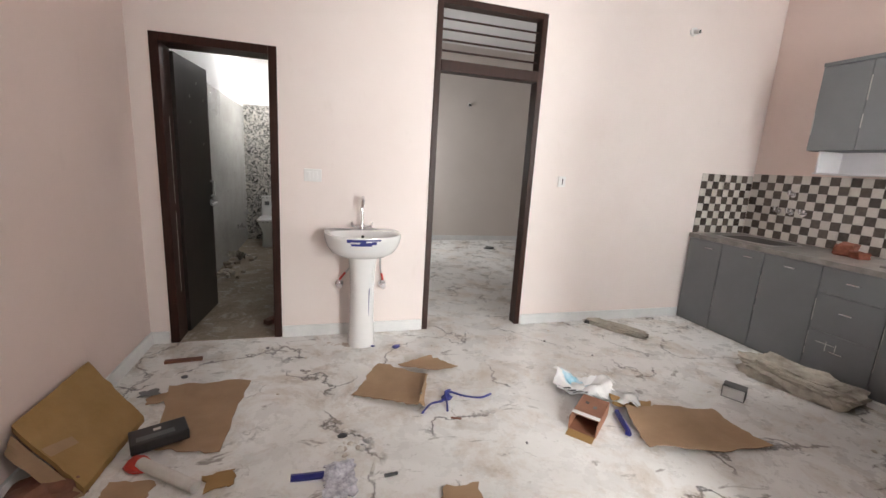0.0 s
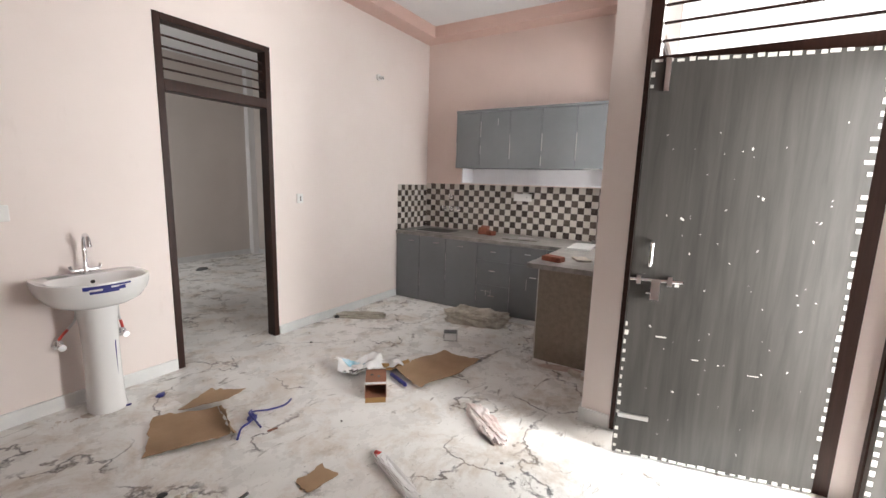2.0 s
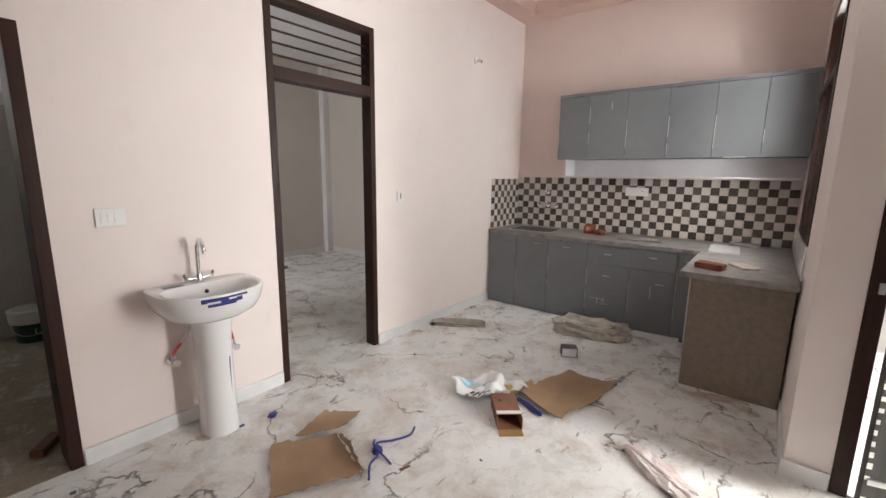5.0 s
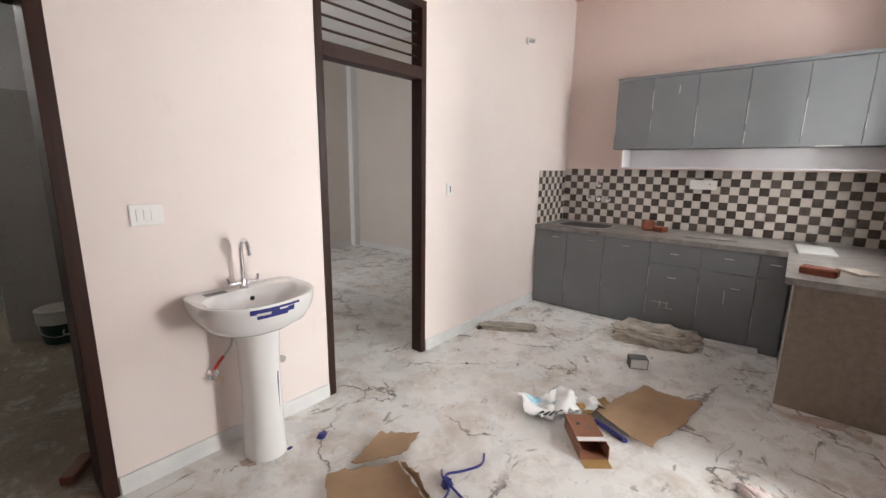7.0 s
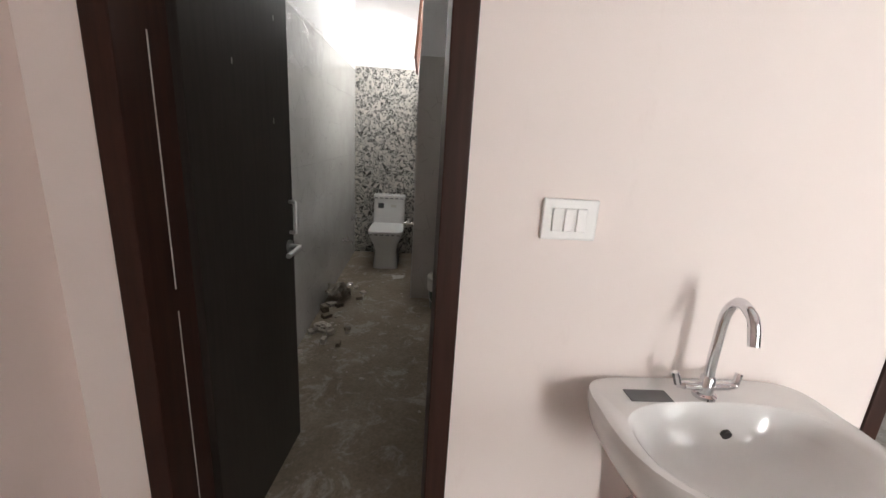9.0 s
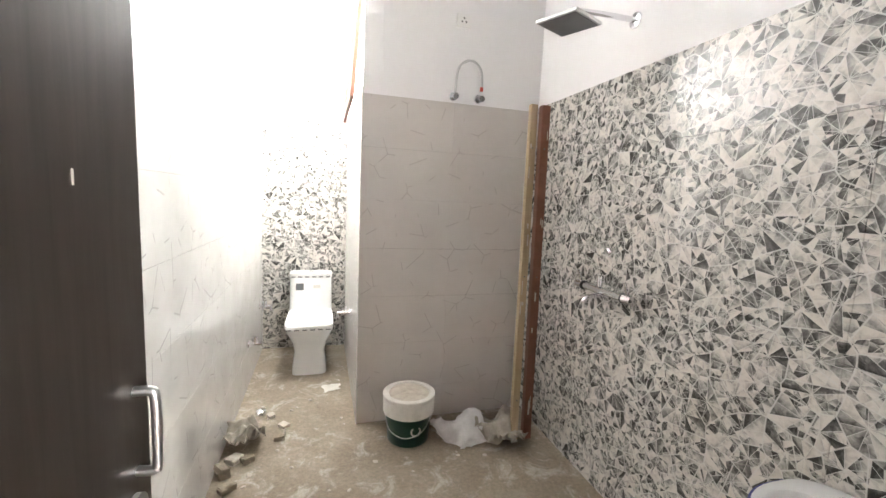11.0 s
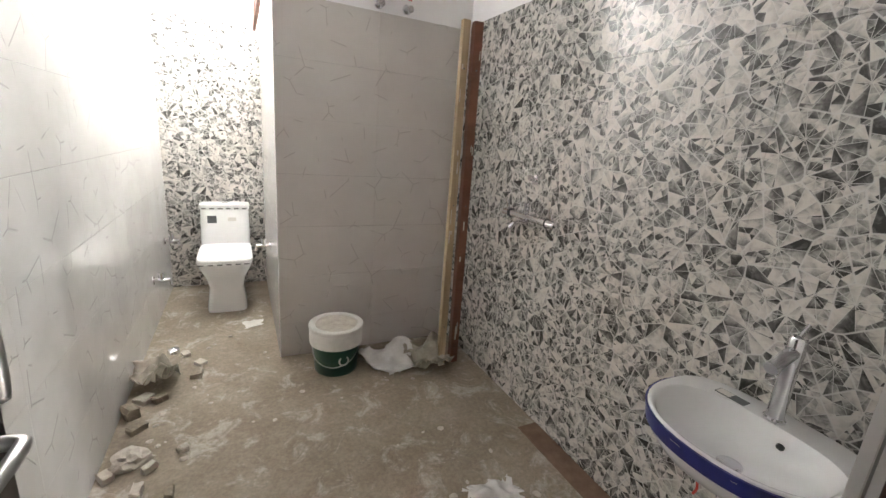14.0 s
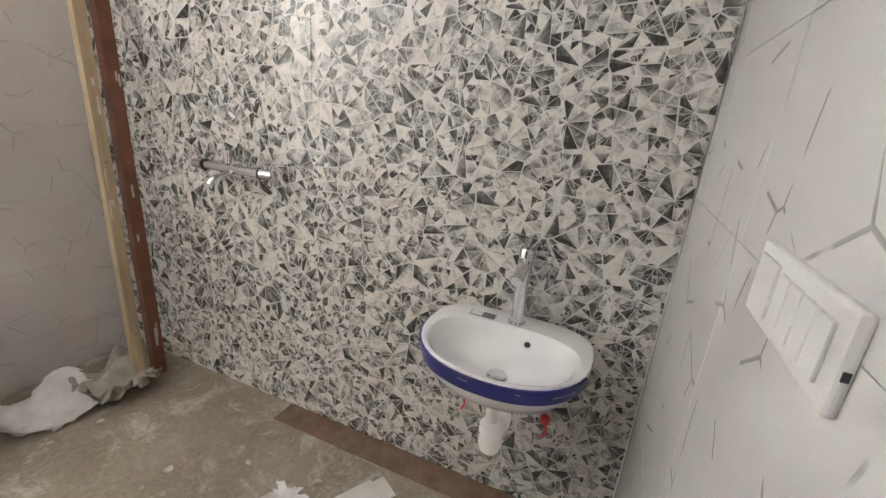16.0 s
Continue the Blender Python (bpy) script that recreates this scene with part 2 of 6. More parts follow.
def crystal():
    """Glazed tile print: stars of grey and white triangular facets with pale thin lines."""
    m, t, b = node_mat("grey_crystal_print_tile", 0.14, 0, 0.5)
    g = t.nodes.new("ShaderNodeNewGeometry")
    s = t.nodes.new("ShaderNodeSeparateXYZ")
    t.links.new(g.outputs["Position"], s.inputs[0])
    c = t.nodes.new("ShaderNodeCombineXYZ")
    t.links.new(math_node(t, "ADD", s.outputs["X"], s.outputs["Y"]), c.inputs["X"])
    t.links.new(s.outputs["Z"], c.inputs["Y"])
    layers = []
    for scale, wedges, shift in ((10.0, 11.0, 0.0), (20.0, 6.0, 3.7)):
        sh = t.nodes.new("ShaderNodeVectorMath")
        sh.operation = "ADD"
        sh.inputs[1].default_value = (shift, shift * 0.7, 0)
        t.links.new(c.outputs[0], sh.inputs[0])
        vor = nn(t, "ShaderNodeTexVoronoi", Scale=scale)
        vor.voronoi_dimensions = "2D"
        t.links.new(sh.outputs[0], vor.inputs["Vector"])
        d = t.nodes.new("ShaderNodeVectorMath")
        d.operation = "SUBTRACT"
        t.links.new(sh.outputs[0], d.inputs[0])
        t.links.new(vor.outputs["Position"], d.inputs[1])
        ds = t.nodes.new("ShaderNodeSeparateXYZ")
        t.links.new(d.outputs[0], ds.inputs[0])
        ang = math_node(t, "ARCTAN2", ds.outputs["Y"], ds.outputs["X"])
        sc = t.nodes.new("ShaderNodeSeparateColor")
        t.links.new(vor.outputs["Color"], sc.inputs[0])
        turn = math_node(t, "ADD", math_node(t, "MULTIPLY", ang, wedges / 6.28318), math_node(t, "MULTIPLY", sc.outputs[0], 9.0))
        wedge = math_node(t, "FLOOR", turn)
        frac = math_node(t, "SUBTRACT", turn, wedge)
        wrapped = math_node(t, "FLOORED_MODULO", wedge, wedges)
        wh = t.nodes.new("ShaderNodeTexWhiteNoise")
        key = t.nodes.new("ShaderNodeCombineXYZ")
        t.links.new(sc.outputs[1], key.inputs[0])
        t.links.new(sc.outputs[2], key.inputs[1])
        t.links.new(wrapped, key.inputs[2])
        t.links.new(key.outputs[0], wh.inputs[0])
        val = math_node(t, "ADD", wh.outputs["Value"], math_node(t, "MULTIPLY", math_node(t, "SUBTRACT", frac, 0.5), 0.35))
        # brushed streaks break up every facet
        val = math_node(t, "ADD", val, math_node(t, "MULTIPLY", math_node(t, "SUBTRACT", noise_fac(t, sh.outputs[0], 36, 3, 0.6, 1.2), 0.5), 1.1))
        shade = ramp(t, val, [(0.0, (0.055, 0.053, 0.05)), (0.25, (0.15, 0.146, 0.14)), (0.5, (0.36, 0.35, 0.33)), (0.72, (0.56, 0.53, 0.49)), (1.0, (0.69, 0.655, 0.605))])
        edge = math_node(t, "MULTIPLY", math_node(t, "MINIMUM", frac, math_node(t, "SUBTRACT", 1.0, frac)), vor.outputs["Distance"])
        rim = nn(t, "ShaderNodeTexVoronoi", Scale=scale)
        rim.voronoi_dimensions, rim.feature = "2D", "DISTANCE_TO_EDGE"
        t.links.new(sh.outputs[0], rim.inputs["Vector"])
        line = ramp(t, math_node(t, "MINIMUM", math_node(t, "MULTIPLY", edge, 1.6), rim.outputs["Distance"]), [(0.012, (1, 1, 1)), (0.03, (0, 0, 0))])
        layers.append((shade, line, wh.outputs["Color"]))
    sp = t.nodes.new("ShaderNodeSeparateColor")
    t.links.new(layers[0][2], sp.inputs[0])
    pick = math_node(t, "GREATER_THAN", sp.outputs[1], 0.34)
    col = mix(t, pick, layers[0][0], layers[1][0])
    col = mix(t, math_node(t, "MULTIPLY", math_node(t, "MULTIPLY", layers[1][1], pick), 0.5), col, (0.60, 0.59, 0.56))
    col = mix(t, math_node(t, "MULTIPLY", layers[0][1], 0.8), col, (0.68, 0.665, 0.635))
    t.links.new(col, b.inputs["Base Color"])
    return m


def relief_tile(name, light, dark, groove):
    """White glossy tile with a relief of bevelled polygons, shown by broken grey strokes."""
    m, t, b = node_mat(name, 0.12, 0, 0.5)
    g = t.nodes.new("ShaderNodeNewGeometry")
    s = t.nodes.new("ShaderNodeSeparateXYZ")
    t.links.new(g.outputs["Position"], s.inputs[0])
    c = t.nodes.new("ShaderNodeCombineXYZ")
    t.links.new(math_node(t, "ADD", s.outputs["X"], s.outputs["Y"]), c.inputs["X"])
    t.links.new(s.outputs["Z"], c.inputs["Y"])
    vor = nn(t, "ShaderNodeTexVoronoi", Scale=7.5)
    vor.voronoi_dimensions = "2D"
    vor.feature = "DISTANCE_TO_EDGE"
    tall = t.nodes.new("ShaderNodeMapping")
    tall.inputs["Scale"].default_value = (0.95, 0.85, 1)
    t.links.new(c.outputs[0], tall.inputs["Vector"])
    t.links.new(tall.outputs[0], vor.inputs["Vector"])
    gate = ramp(t, noise_fac(t, c.outputs[0], 8.5, 1), [(0.52, (0, 0, 0)), (0.56, (1, 1, 1))])
    line = math_node(t, "MULTIPLY", ramp(t, vor.outputs["Distance"], [(0.010, (1, 1, 1)), (0.022, (0, 0, 0))]), gate)
    body = ramp(t, noise_fac(t, c.outputs[0], 4, 3), [(0.3, dark), (0.7, light)])
    t.links.new(mix(t, line, body, groove), b.inputs["Base Color"])
    bump(t, b, math_node(t, "SUBTRACT", 1.0, line), 0.4, 0.004)
    return m


CRYSTAL = crystal()
RELIEF_WHITE = relief_tile("white_relief_tile", (0.72, 0.71, 0.69), (0.68, 0.67, 0.65), (0.42, 0.41, 0.40))
RELIEF_DUSTY = relief_tile("cement_dusted_white_relief_tile", (0.64, 0.635, 0.615), (0.56, 0.55, 0.525), (0.48, 0.47, 0.45))
RELIEF_BEIGE = relief_tile("greige_relief_tile", (0.64, 0.605, 0.57), (0.60, 0.565, 0.53), (0.50, 0.465, 0.43))


def screed():
    m, t, b = node_mat("dusty_cement_screed", 0.85, 0, 0.3)
    v = world_coords(t)
    c = ramp(t, noise_fac(t, v, 2.2, 8, 0.7), [(0.3, (0.24, 0.20, 0.15)), (0.55, (0.34, 0.29, 0.225)), (0.75, (0.43, 0.375, 0.305))])
    spots = ramp(t, noise_fac(t, v, 6, 7, 0.75, 0.8), [(0.53, (0, 0, 0)), (0.62, (0.8, 0.8, 0.8))])
    c = mix(t, math_node(t, "MULTIPLY", spots, 0.85), c, (0.54, 0.50, 0.44))
    grit = ramp(t, noise_fac(t, v, 60, 4, 0.7), [(0.35, (0.8, 0.8, 0.8)), (0.7, (1.1, 1.1, 1.1))])
    t.links.new(mix(t, 1.0, c, grit, "MULTIPLY"), b.inputs["Base Color"])
    bump(t, b, noise_fac(t, v, 22, 8, 0.7), 0.6, 0.012)
    return m


SCREED = screed()


def checker_tile(name, c1, c2):
    m, t, b = node_mat(name, 0.2, 0, 0.5)
    oi = t.nodes.new("ShaderNodeObjectInfo")
    v = world_coords(t)
    f = math_node(t, "ADD", math_node(t, "MULTIPLY", noise_fac(t, v, 45, 5, 0.7), 0.7), math_node(t, "MULTIPLY", oi.outputs["Random"], 0.3))
    t.links.new(ramp(t, f, [(0.3, c1), (0.75, c2)]), b.inputs["Base Color"])
    return m


CHECK_DARK = checker_tile("dark_umber_mosaic_tile", (0.035, 0.026, 0.022), (0.13, 0.105, 0.09))
CHECK_LIGHT = checker_tile("cream_mosaic_tile", (0.50, 0.45, 0.41), (0.64, 0.595, 0.55))
GROUT_PALE = speckled("pale_tile_joint", (0.50, 0.48, 0.455), (0.58, 0.56, 0.53), 20, 0.9, 0.1)
GROUT = speckled("grey_grout", (0.30, 0.28, 0.26), (0.38, 0.36, 0.34), 20, 0.9, 0.2)


def glass_mat():
    m, t, b = node_mat("clear_window_glass", 0.03)
    b.inputs["Base Color"].default_value = (0.93, 0.96, 0.95, 1)
    b.inputs["Transmission Weight"].default_value = 1.0
    return m


GLASS = glass_mat()
CLEAR_FILM = speckled("crinkled_clear_film", (0.86, 0.86, 0.85), (0.93, 0.93, 0.92), 8, 0.1, 0.1)
CLEAR_FILM.node_tree.nodes["Principled BSDF"].inputs["Alpha"].default_value = 0.28

# ---- mesh helpers ----


def bm_box(bm, x0, x1, y0, y1, z0, z1, bevel=0.0, m=None):
    r = bmesh.ops.create_cube(bm, size=1)
    vs = r["verts"]
    bmesh.ops.scale(bm, vec=(x1 - x0, y1 - y0, z1 - z0), verts=vs)
    bmesh.ops.translate(bm, vec=((x0 + x1) / 2, (y0 + y1) / 2, (z0 + z1) / 2), verts=vs)
    if bevel:
        es = list({e for v in vs for e in v.link_edges})
        r = bmesh.ops.bevel(bm, geom=es, offset=bevel, segments=2, profile=0.6, affect="EDGES")
        vs = list({v for f in r["faces"] for v in f.verts} | {v for v in vs if v.is_valid})
    if m is not None:
        bmesh.ops.transform(bm, matrix=m, verts=vs)
    return bm


def box(x0, x1, y0, y1, z0, z1, bevel=0.0, m=None):
    return bm_box(bmesh.new(), x0, x1, y0, y1, z0, z1, bevel, m)


def bm_rod(bm, a, b, r, r2=None, seg=16):
    a, b = Vector(a), Vector(b)
    d = b - a
    res = bmesh.ops.create_cone(bm, cap_ends=True, segments=seg, radius1=r, radius2=r if r2 is None else r2, depth=d.length)
    q = d.to_track_quat("Z", "Y").to_matrix().to_4x4()
    bmesh.ops.transform(bm, matrix=Matrix.Translation((a + b) / 2) @ q, verts=res["verts"])
    return bm


def rod(a, b, r, r2=None, seg=16):
    return bm_rod(bmesh.new(), a, b, r, r2, seg)


def tube(points, r, seg=10, smooth=4):
    """A round tube along a smoothed line of points."""
    pts = [Vector(p) for p in points]
    line = []
    for i in range(len(pts) - 1):
        p0, p1, p2, p3 = pts[max(i - 1, 0)], pts[i], pts[i + 1], pts[min(i + 2, len(pts) - 1)]
        for k in range(smooth):
            u = k / smooth
            line.append(0.5 * ((2 * p1) + (p2 - p0) * u + (2 * p0 - 5 * p1 + 4 * p2 - p3) * u * u + (3 * p1 - p0 - 3 * p2 + p3) * u ** 3))
    line.append(pts[-1])
    bm = bmesh.new()
    rings = []
    up = Vector((0.3, 0.2, 0.9)).normalized()
    for i, p in enumerate(line):
        d = (line[min(i + 1, len(line) - 1)] - line[max(i - 1, 0)]).normalized()
        s = d.cross(up).normalized()
        n = s.cross(d).normalized()
        rings.append([bm.verts.new(p + (s * math.cos(2 * math.pi * k / seg) + n * math.sin(2 * math.pi * k / seg)) * r) for k in range(seg)])
    for a, b in zip(rings, rings[1:]):
        for k in range(seg):
            bm.faces.new((a[k], a[(k + 1) % seg], b[(k + 1) % seg], b[k]))
    bm.faces.new(rings[0][::-1])
    bm.faces.new(rings[-1])
    return bm


def loft(rings, cap_start=True, cap_end=True):
    """Skin over rings of equally many points."""
    bm = bmesh.new()
    vr = [[bm.verts.new(p) for p in r] for r in rings]
    n = len(vr[0])
    for a, b in zip(vr, vr[1:]):
        for k in range(n):
            bm.faces.new((a[k], a[(k + 1) % n], b[(k + 1) % n], b[k]))
    if cap_start:
        bm.faces.new(vr[0][::-1])
    if cap_end:
        bm.faces.new(vr[-1])
    bmesh.ops.recalc_face_normals(bm, faces=bm.faces)
    return bm


def lathe(profile, seg=28, m=None):
    bm = loft([[(r * math.cos(2 * math.pi * k / seg), r * math.sin(2 * math.pi * k / seg), z) for k in range(seg)] for r, z in profile])
    if m is not None:
        bmesh.ops.transform(bm, matrix=m, verts=bm.verts)
    return bm


def mesh_of(name, bm, material, smooth=False):
    me = bpy.data.meshes.new(name)
    bm.normal_update()
    bm.to_mesh(me)
    bm.free()
    if material:
        me.materials.append(material)
    if smooth:
        me.shade_smooth()
        me.set_sharp_from_angle(angle=radians(38))
    return me


def part(name, bm, material, parent=None, label="", smooth=False):
    ob = new(name, mesh_of(name, bm, material, smooth))
    if parent is not None:
        ob.parent = parent
    return tagged(ob, label)


def thing(name, label, category, m=None, group="", kind=""):
    ob = new(name)
    if m is not None:
        ob.matrix_basis = m
    return tagged(ob, label, category, group, kind)


def structure(name, bm, material, label, category, smooth=False):
    return tagged(part(name, bm, material, None, label, smooth), "", category, "", "structure")


def wall(axis, u0, u1, v0, v1, z0, z1, holes=()):
    """A wall along axis x or y from u0 to u1, v0 to v1 thick, with openings (u0, u1, z0, z1) cut through."""
    us = sorted({u0, u1, *[h[0] for h in holes], *[h[1] for h in holes]})
    zs = sorted({z0, z1, *[h[2] for h in holes], *[h[3] for h in holes]})
    us = [u for u in us if u0 <= u <= u1]
    zs = [z for z in zs if z0 <= z <= z1]
    bm = bmesh.new()
    cache = {}

    def vert(u, v, z):
        k = (round(u, 4), round(v, 4), round(z, 4))
        if k not in cache:
            cache[k] = bm.verts.new((u, v, z) if axis == "x" else (v, u, z))
        return cache[k]

    def solid(i, j):
        if not (0 <= i < len(us) - 1 and 0 <= j < len(zs) - 1):
            return False
        u, z = (us[i] + us[i + 1]) / 2, (zs[j] + zs[j + 1]) / 2
        return not any(h[0] < u < h[1] and h[2] < z < h[3] for h in holes)

    for i in range(len(us) - 1):
        for j in range(len(zs) - 1):
            if not solid(i, j):
                continue
            a, b, c, d = us[i], us[i + 1], zs[j], zs[j + 1]
            bm.faces.new([vert(*p) for p in ((a, v0, c), (b, v0, c), (b, v0, d), (a, v0, d))])
            bm.faces.new([vert(*p) for p in ((a, v1, c), (a, v1, d), (b, v1, d), (b, v1, c))])
            for di, dj, q in ((-1, 0, ((a, v0, c), (a, v0, d), (a, v1, d), (a, v1, c))), (1, 0, ((b, v0, c), (b, v1, c), (b, v1, d), (b, v0, d))),
                              (0, -1, ((a, v0, c), (a, v1, c), (b, v1, c), (b, v0, c))), (0, 1, ((a, v0, d), (b, v0, d), (b, v1, d), (a, v1, d)))):
                if not solid(i + di, j + dj):
                    bm.faces.new([vert(*p) for p in q])
    bmesh.ops.recalc_face_normals(bm, faces=bm.faces)
    return bm


# ---- the large structure ----
def glow_mat():
    m = bpy.data.materials.new("bright_haze")
    m.use_nodes = True
    t = m.node_tree
    t.nodes.clear()
    e, o = t.nodes.new("ShaderNodeEmission"), t.nodes.new("ShaderNodeOutputMaterial")
    e.inputs["Color"].default_value = (1, 0.985, 0.96, 1)
    e.inputs["Strength"].default_value = 2.2
    t.links.new(e.outputs[0], o.inputs["Surface"])
    return m


HAZE = glow_mat()
structure("backdrop", box(58, 58.2, -70, 40, -1, 70), HAZE, "overexposed white hazy sky far outside", "backdrop")
structure("backdrop", box(-60, 58, -70.2, -70, -1, 70), HAZE, "overexposed white hazy sky far outside", "backdrop")
structure("ground", box(-200, 200, -200, 200, -0.4, -0.25), GROUND, "pale concrete ground outside the flat", "ground")
structure("floor", wall("x", -0.70, 5.15, -1.05, 7.6, -0.24, 0.0), MARBLE, "veined white marble floor strewn with dust and dried mud", "floor")
structure("bathroom_floor", box(-0.445, 1.42, 3.42, 7.40, 0.0, 0.006), SCREED, "bare dusty brown cement screed with plaster splashes", "floor")
H = 3.42
structure("wall_north", wall("x", -0.45, 4.95, 3.30, 3.385, 0, H, [(-0.323, 0.432, 0, 2.105), (1.545, 2.455, 0, 2.60)]), PINK, "pale pink painted wall with two doorways", "wall")
structure("wall_west", wall("y", -1.05, 3.54, -0.60, -0.45, 0, H), PINK_BOUNCE, "pale pink living room wall, pink bounce light put into its colour", "wall")
structure("wall_south", wall("x", -0.45, 2.64, -0.98, -0.80, 0, H, [(2.10, 2.62, 0, 2.62)]), PINK, "pink painted wall with a small open doorway", "wall")
structure("wall_entry", wall("y", -1.0, 0.50, 2.64, 2.79, 0, H, [(-0.712, 0.323, 0, 2.72)]), PINK, "pale pink wall and pier round the entry door", "wall")
structure("kitchen_wall_south", wall("x", 2.79, 4.95, 0.35, 0.50, 0, H, [(3.36, 4.42, 1.09, 2.66)]), PINK, "pink kitchen wall with a window over the counter", "wall")
structure("wall_east", wall("y", 0.35, 3.42, 4.93, 5.08, 0, H), PINK_BOUNCE, "pink kitchen wall, pink bounce light put into its colour", "wall")
structure("ceiling", wall("x", -0.60, 5.08, -1.0, 3.385, H, H + 0.12), CEILING_WHITE, "white painted ceiling", "ceiling")
# a pink plaster cornice stepping out under the ceiling
for nm, q in (("cornice_north", (-0.45, 4.93, 3.06, 3.30)), ("cornice_east", (4.69, 4.93, 0.50, 3.06)), ("cornice_west", (-0.45, -0.21, -0.80, 3.06)),
              ("cornice_south", (-0.21, 2.64, -0.80, -0.56)), ("cornice_entry", (2.40, 2.64, -0.56, 0.50)), ("cornice_kitchen", (2.40, 4.69, 0.50, 0.74))):
    structure(nm, box(*q, 3.285, H, 0.004), CORNICE_PINK, "darker pink plaster cornice band under the ceiling", "cornice")
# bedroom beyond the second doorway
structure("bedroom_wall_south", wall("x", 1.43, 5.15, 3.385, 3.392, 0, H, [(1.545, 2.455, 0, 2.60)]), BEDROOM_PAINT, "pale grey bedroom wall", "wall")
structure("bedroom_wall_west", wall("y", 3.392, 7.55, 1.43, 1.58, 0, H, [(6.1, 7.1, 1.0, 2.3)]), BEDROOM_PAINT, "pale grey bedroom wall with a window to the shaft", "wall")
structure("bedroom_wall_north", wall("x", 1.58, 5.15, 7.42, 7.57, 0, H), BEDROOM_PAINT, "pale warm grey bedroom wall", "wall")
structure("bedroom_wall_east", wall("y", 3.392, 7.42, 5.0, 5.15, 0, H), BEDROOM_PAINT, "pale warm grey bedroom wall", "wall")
structure("bedroom_pilaster", box(4.88, 5.0, 7.30, 7.42, 0, H, 0.004), WHITE_PAINT, "white painted pilaster in the bedroom corner", "pilaster")
structure("bedroom_ceiling", wall("x", 1.43, 5.15, 3.385, 7.57, H, H + 0.12), CEILING_WHITE, "white painted bedroom ceiling", "ceiling")
# bathroom
BH = 3.19
structure("bathroom_wall_south", wall("x", -0.45, 1.43, 3.385, 3.515, 0, BH, [(-0.323, 0.432, 0, 2.105)]), WHITE_PAINT, "white painted bathroom wall above the tiles", "wall")
structure("bathroom_wall_west", wall("y", 3.54, 7.55, -0.60, -0.450, 0, BH), WHITE_PAINT, "white painted bathroom wall above the tiles", "wall")
structure("bathroom_wall_north", wall("x", -0.45, 0.40, 7.3685, 7.55, 0, BH), WHITE_PAINT, "white painted wall behind the toilet", "wall")
structure("bathroom_wall_east", wall("y", 3.515, 5.93, 1.418, 1.428, 0, BH), WHITE_PAINT, "white painted bathroom wall above the tiles", "wall")
structure("shaft_wall_front", wall("x", 0.4005, 1.418, 5.915, 6.03, 0, BH), WHITE_PAINT, "white painted wall of the service shaft", "wall")
structure("shaft_wall_side", wall("y", 5.915, 7.3685, 0.29, 0.40, 0, BH, [(5.99, 7.28, 2.06, 3.0)]), WHITE_PAINT, "white painted wall of the service shaft with a vent opening", "wall")
structure("bathroom_ceiling", wall("x", -0.60, 1.43, 3.42, 7.55, BH, BH + 0.1), CEILING_WHITE, "white painted bathroom ceiling", "ceiling")

# ---- doors, frames and skirting ----


def frame_set(root, axis, u0, u1, v0, v1, z1, w=0.06, bar=None, bars=(), sill=False):
    """Posts, head and optional transom bar with thin iron bars, in world coordinates under root."""
    def b(ua, ub, za, zb, va=v0, vb=v1, bev=0.004):
        return box(ua, ub, va, vb, za, zb, bev) if axis == "x" else box(va, vb, ua, ub, za, zb, bev)
    part("frame_post", b(u0, u0 + w, 0, z1), FRAME_BROWN, root)
    part("frame_post", b(u1 - w, u1, 0, z1), FRAME_BROWN, root)
    part("frame_head", b(u0 + w, u1 - w, z1 - w, z1), FRAME_BROWN, root)
    if bar:
        part("transom_bar", b(u0 + w, u1 - w, bar[0], bar[1]), FRAME_BROWN, root)
    vm = (v0 + v1) / 2
    for z in bars:
        a, c = ((u0 + w, vm, z), (u1 - w, vm, z)) if axis == "x" else ((vm, u0 + w, z), (vm, u1 - w, z))
        part("iron_bar", rod(a, c, 0.008, seg=8), FRAME_BROWN, root)


def spaced(z0, z1, n):
    return [z0 + (z1 - z0) * (k + 1) / (n + 1) for k in range(n)]


# bathroom door, standing open inwards
d1 = thing("door_1", "dark brown bathroom door frame with a black laminate door standing open", "door", kind="structure")
frame_set(d1, "x", -0.323, 0.432, 3.292, 3.50, 2.105, 0.055)
leaf_m = Matrix.Translation((-0.262, 3.485, 0)) @ pose(0, 0, 0, 0, 0, -4.8)
leaf = part("leaf", box(-0.018, 0.018, 0.0, 0.64, 0.012, 2.035, 0.003), DOOR_BLACK, d1, "very dark wenge laminate door leaf")
leaf.matrix_basis = leaf_m


def lever_handle(parent, side):
    """Round rose with a lever, on the face at side -1 or +1."""
    part("handle_rose", rod((side * 0.018, 0.585, 0.95), (side * 0.026, 0.585, 0.95), 0.026), STEEL, parent, "satin steel rose", True)
    bm = tube([(side * 0.022, 0.585, 0.95), (side * 0.055, 0.585, 0.95), (side * 0.066, 0.565, 0.95), (side * 0.066, 0.46, 0.945)], 0.010, 10)
    part("handle", bm, STEEL, parent, "satin steel lever handle", True)


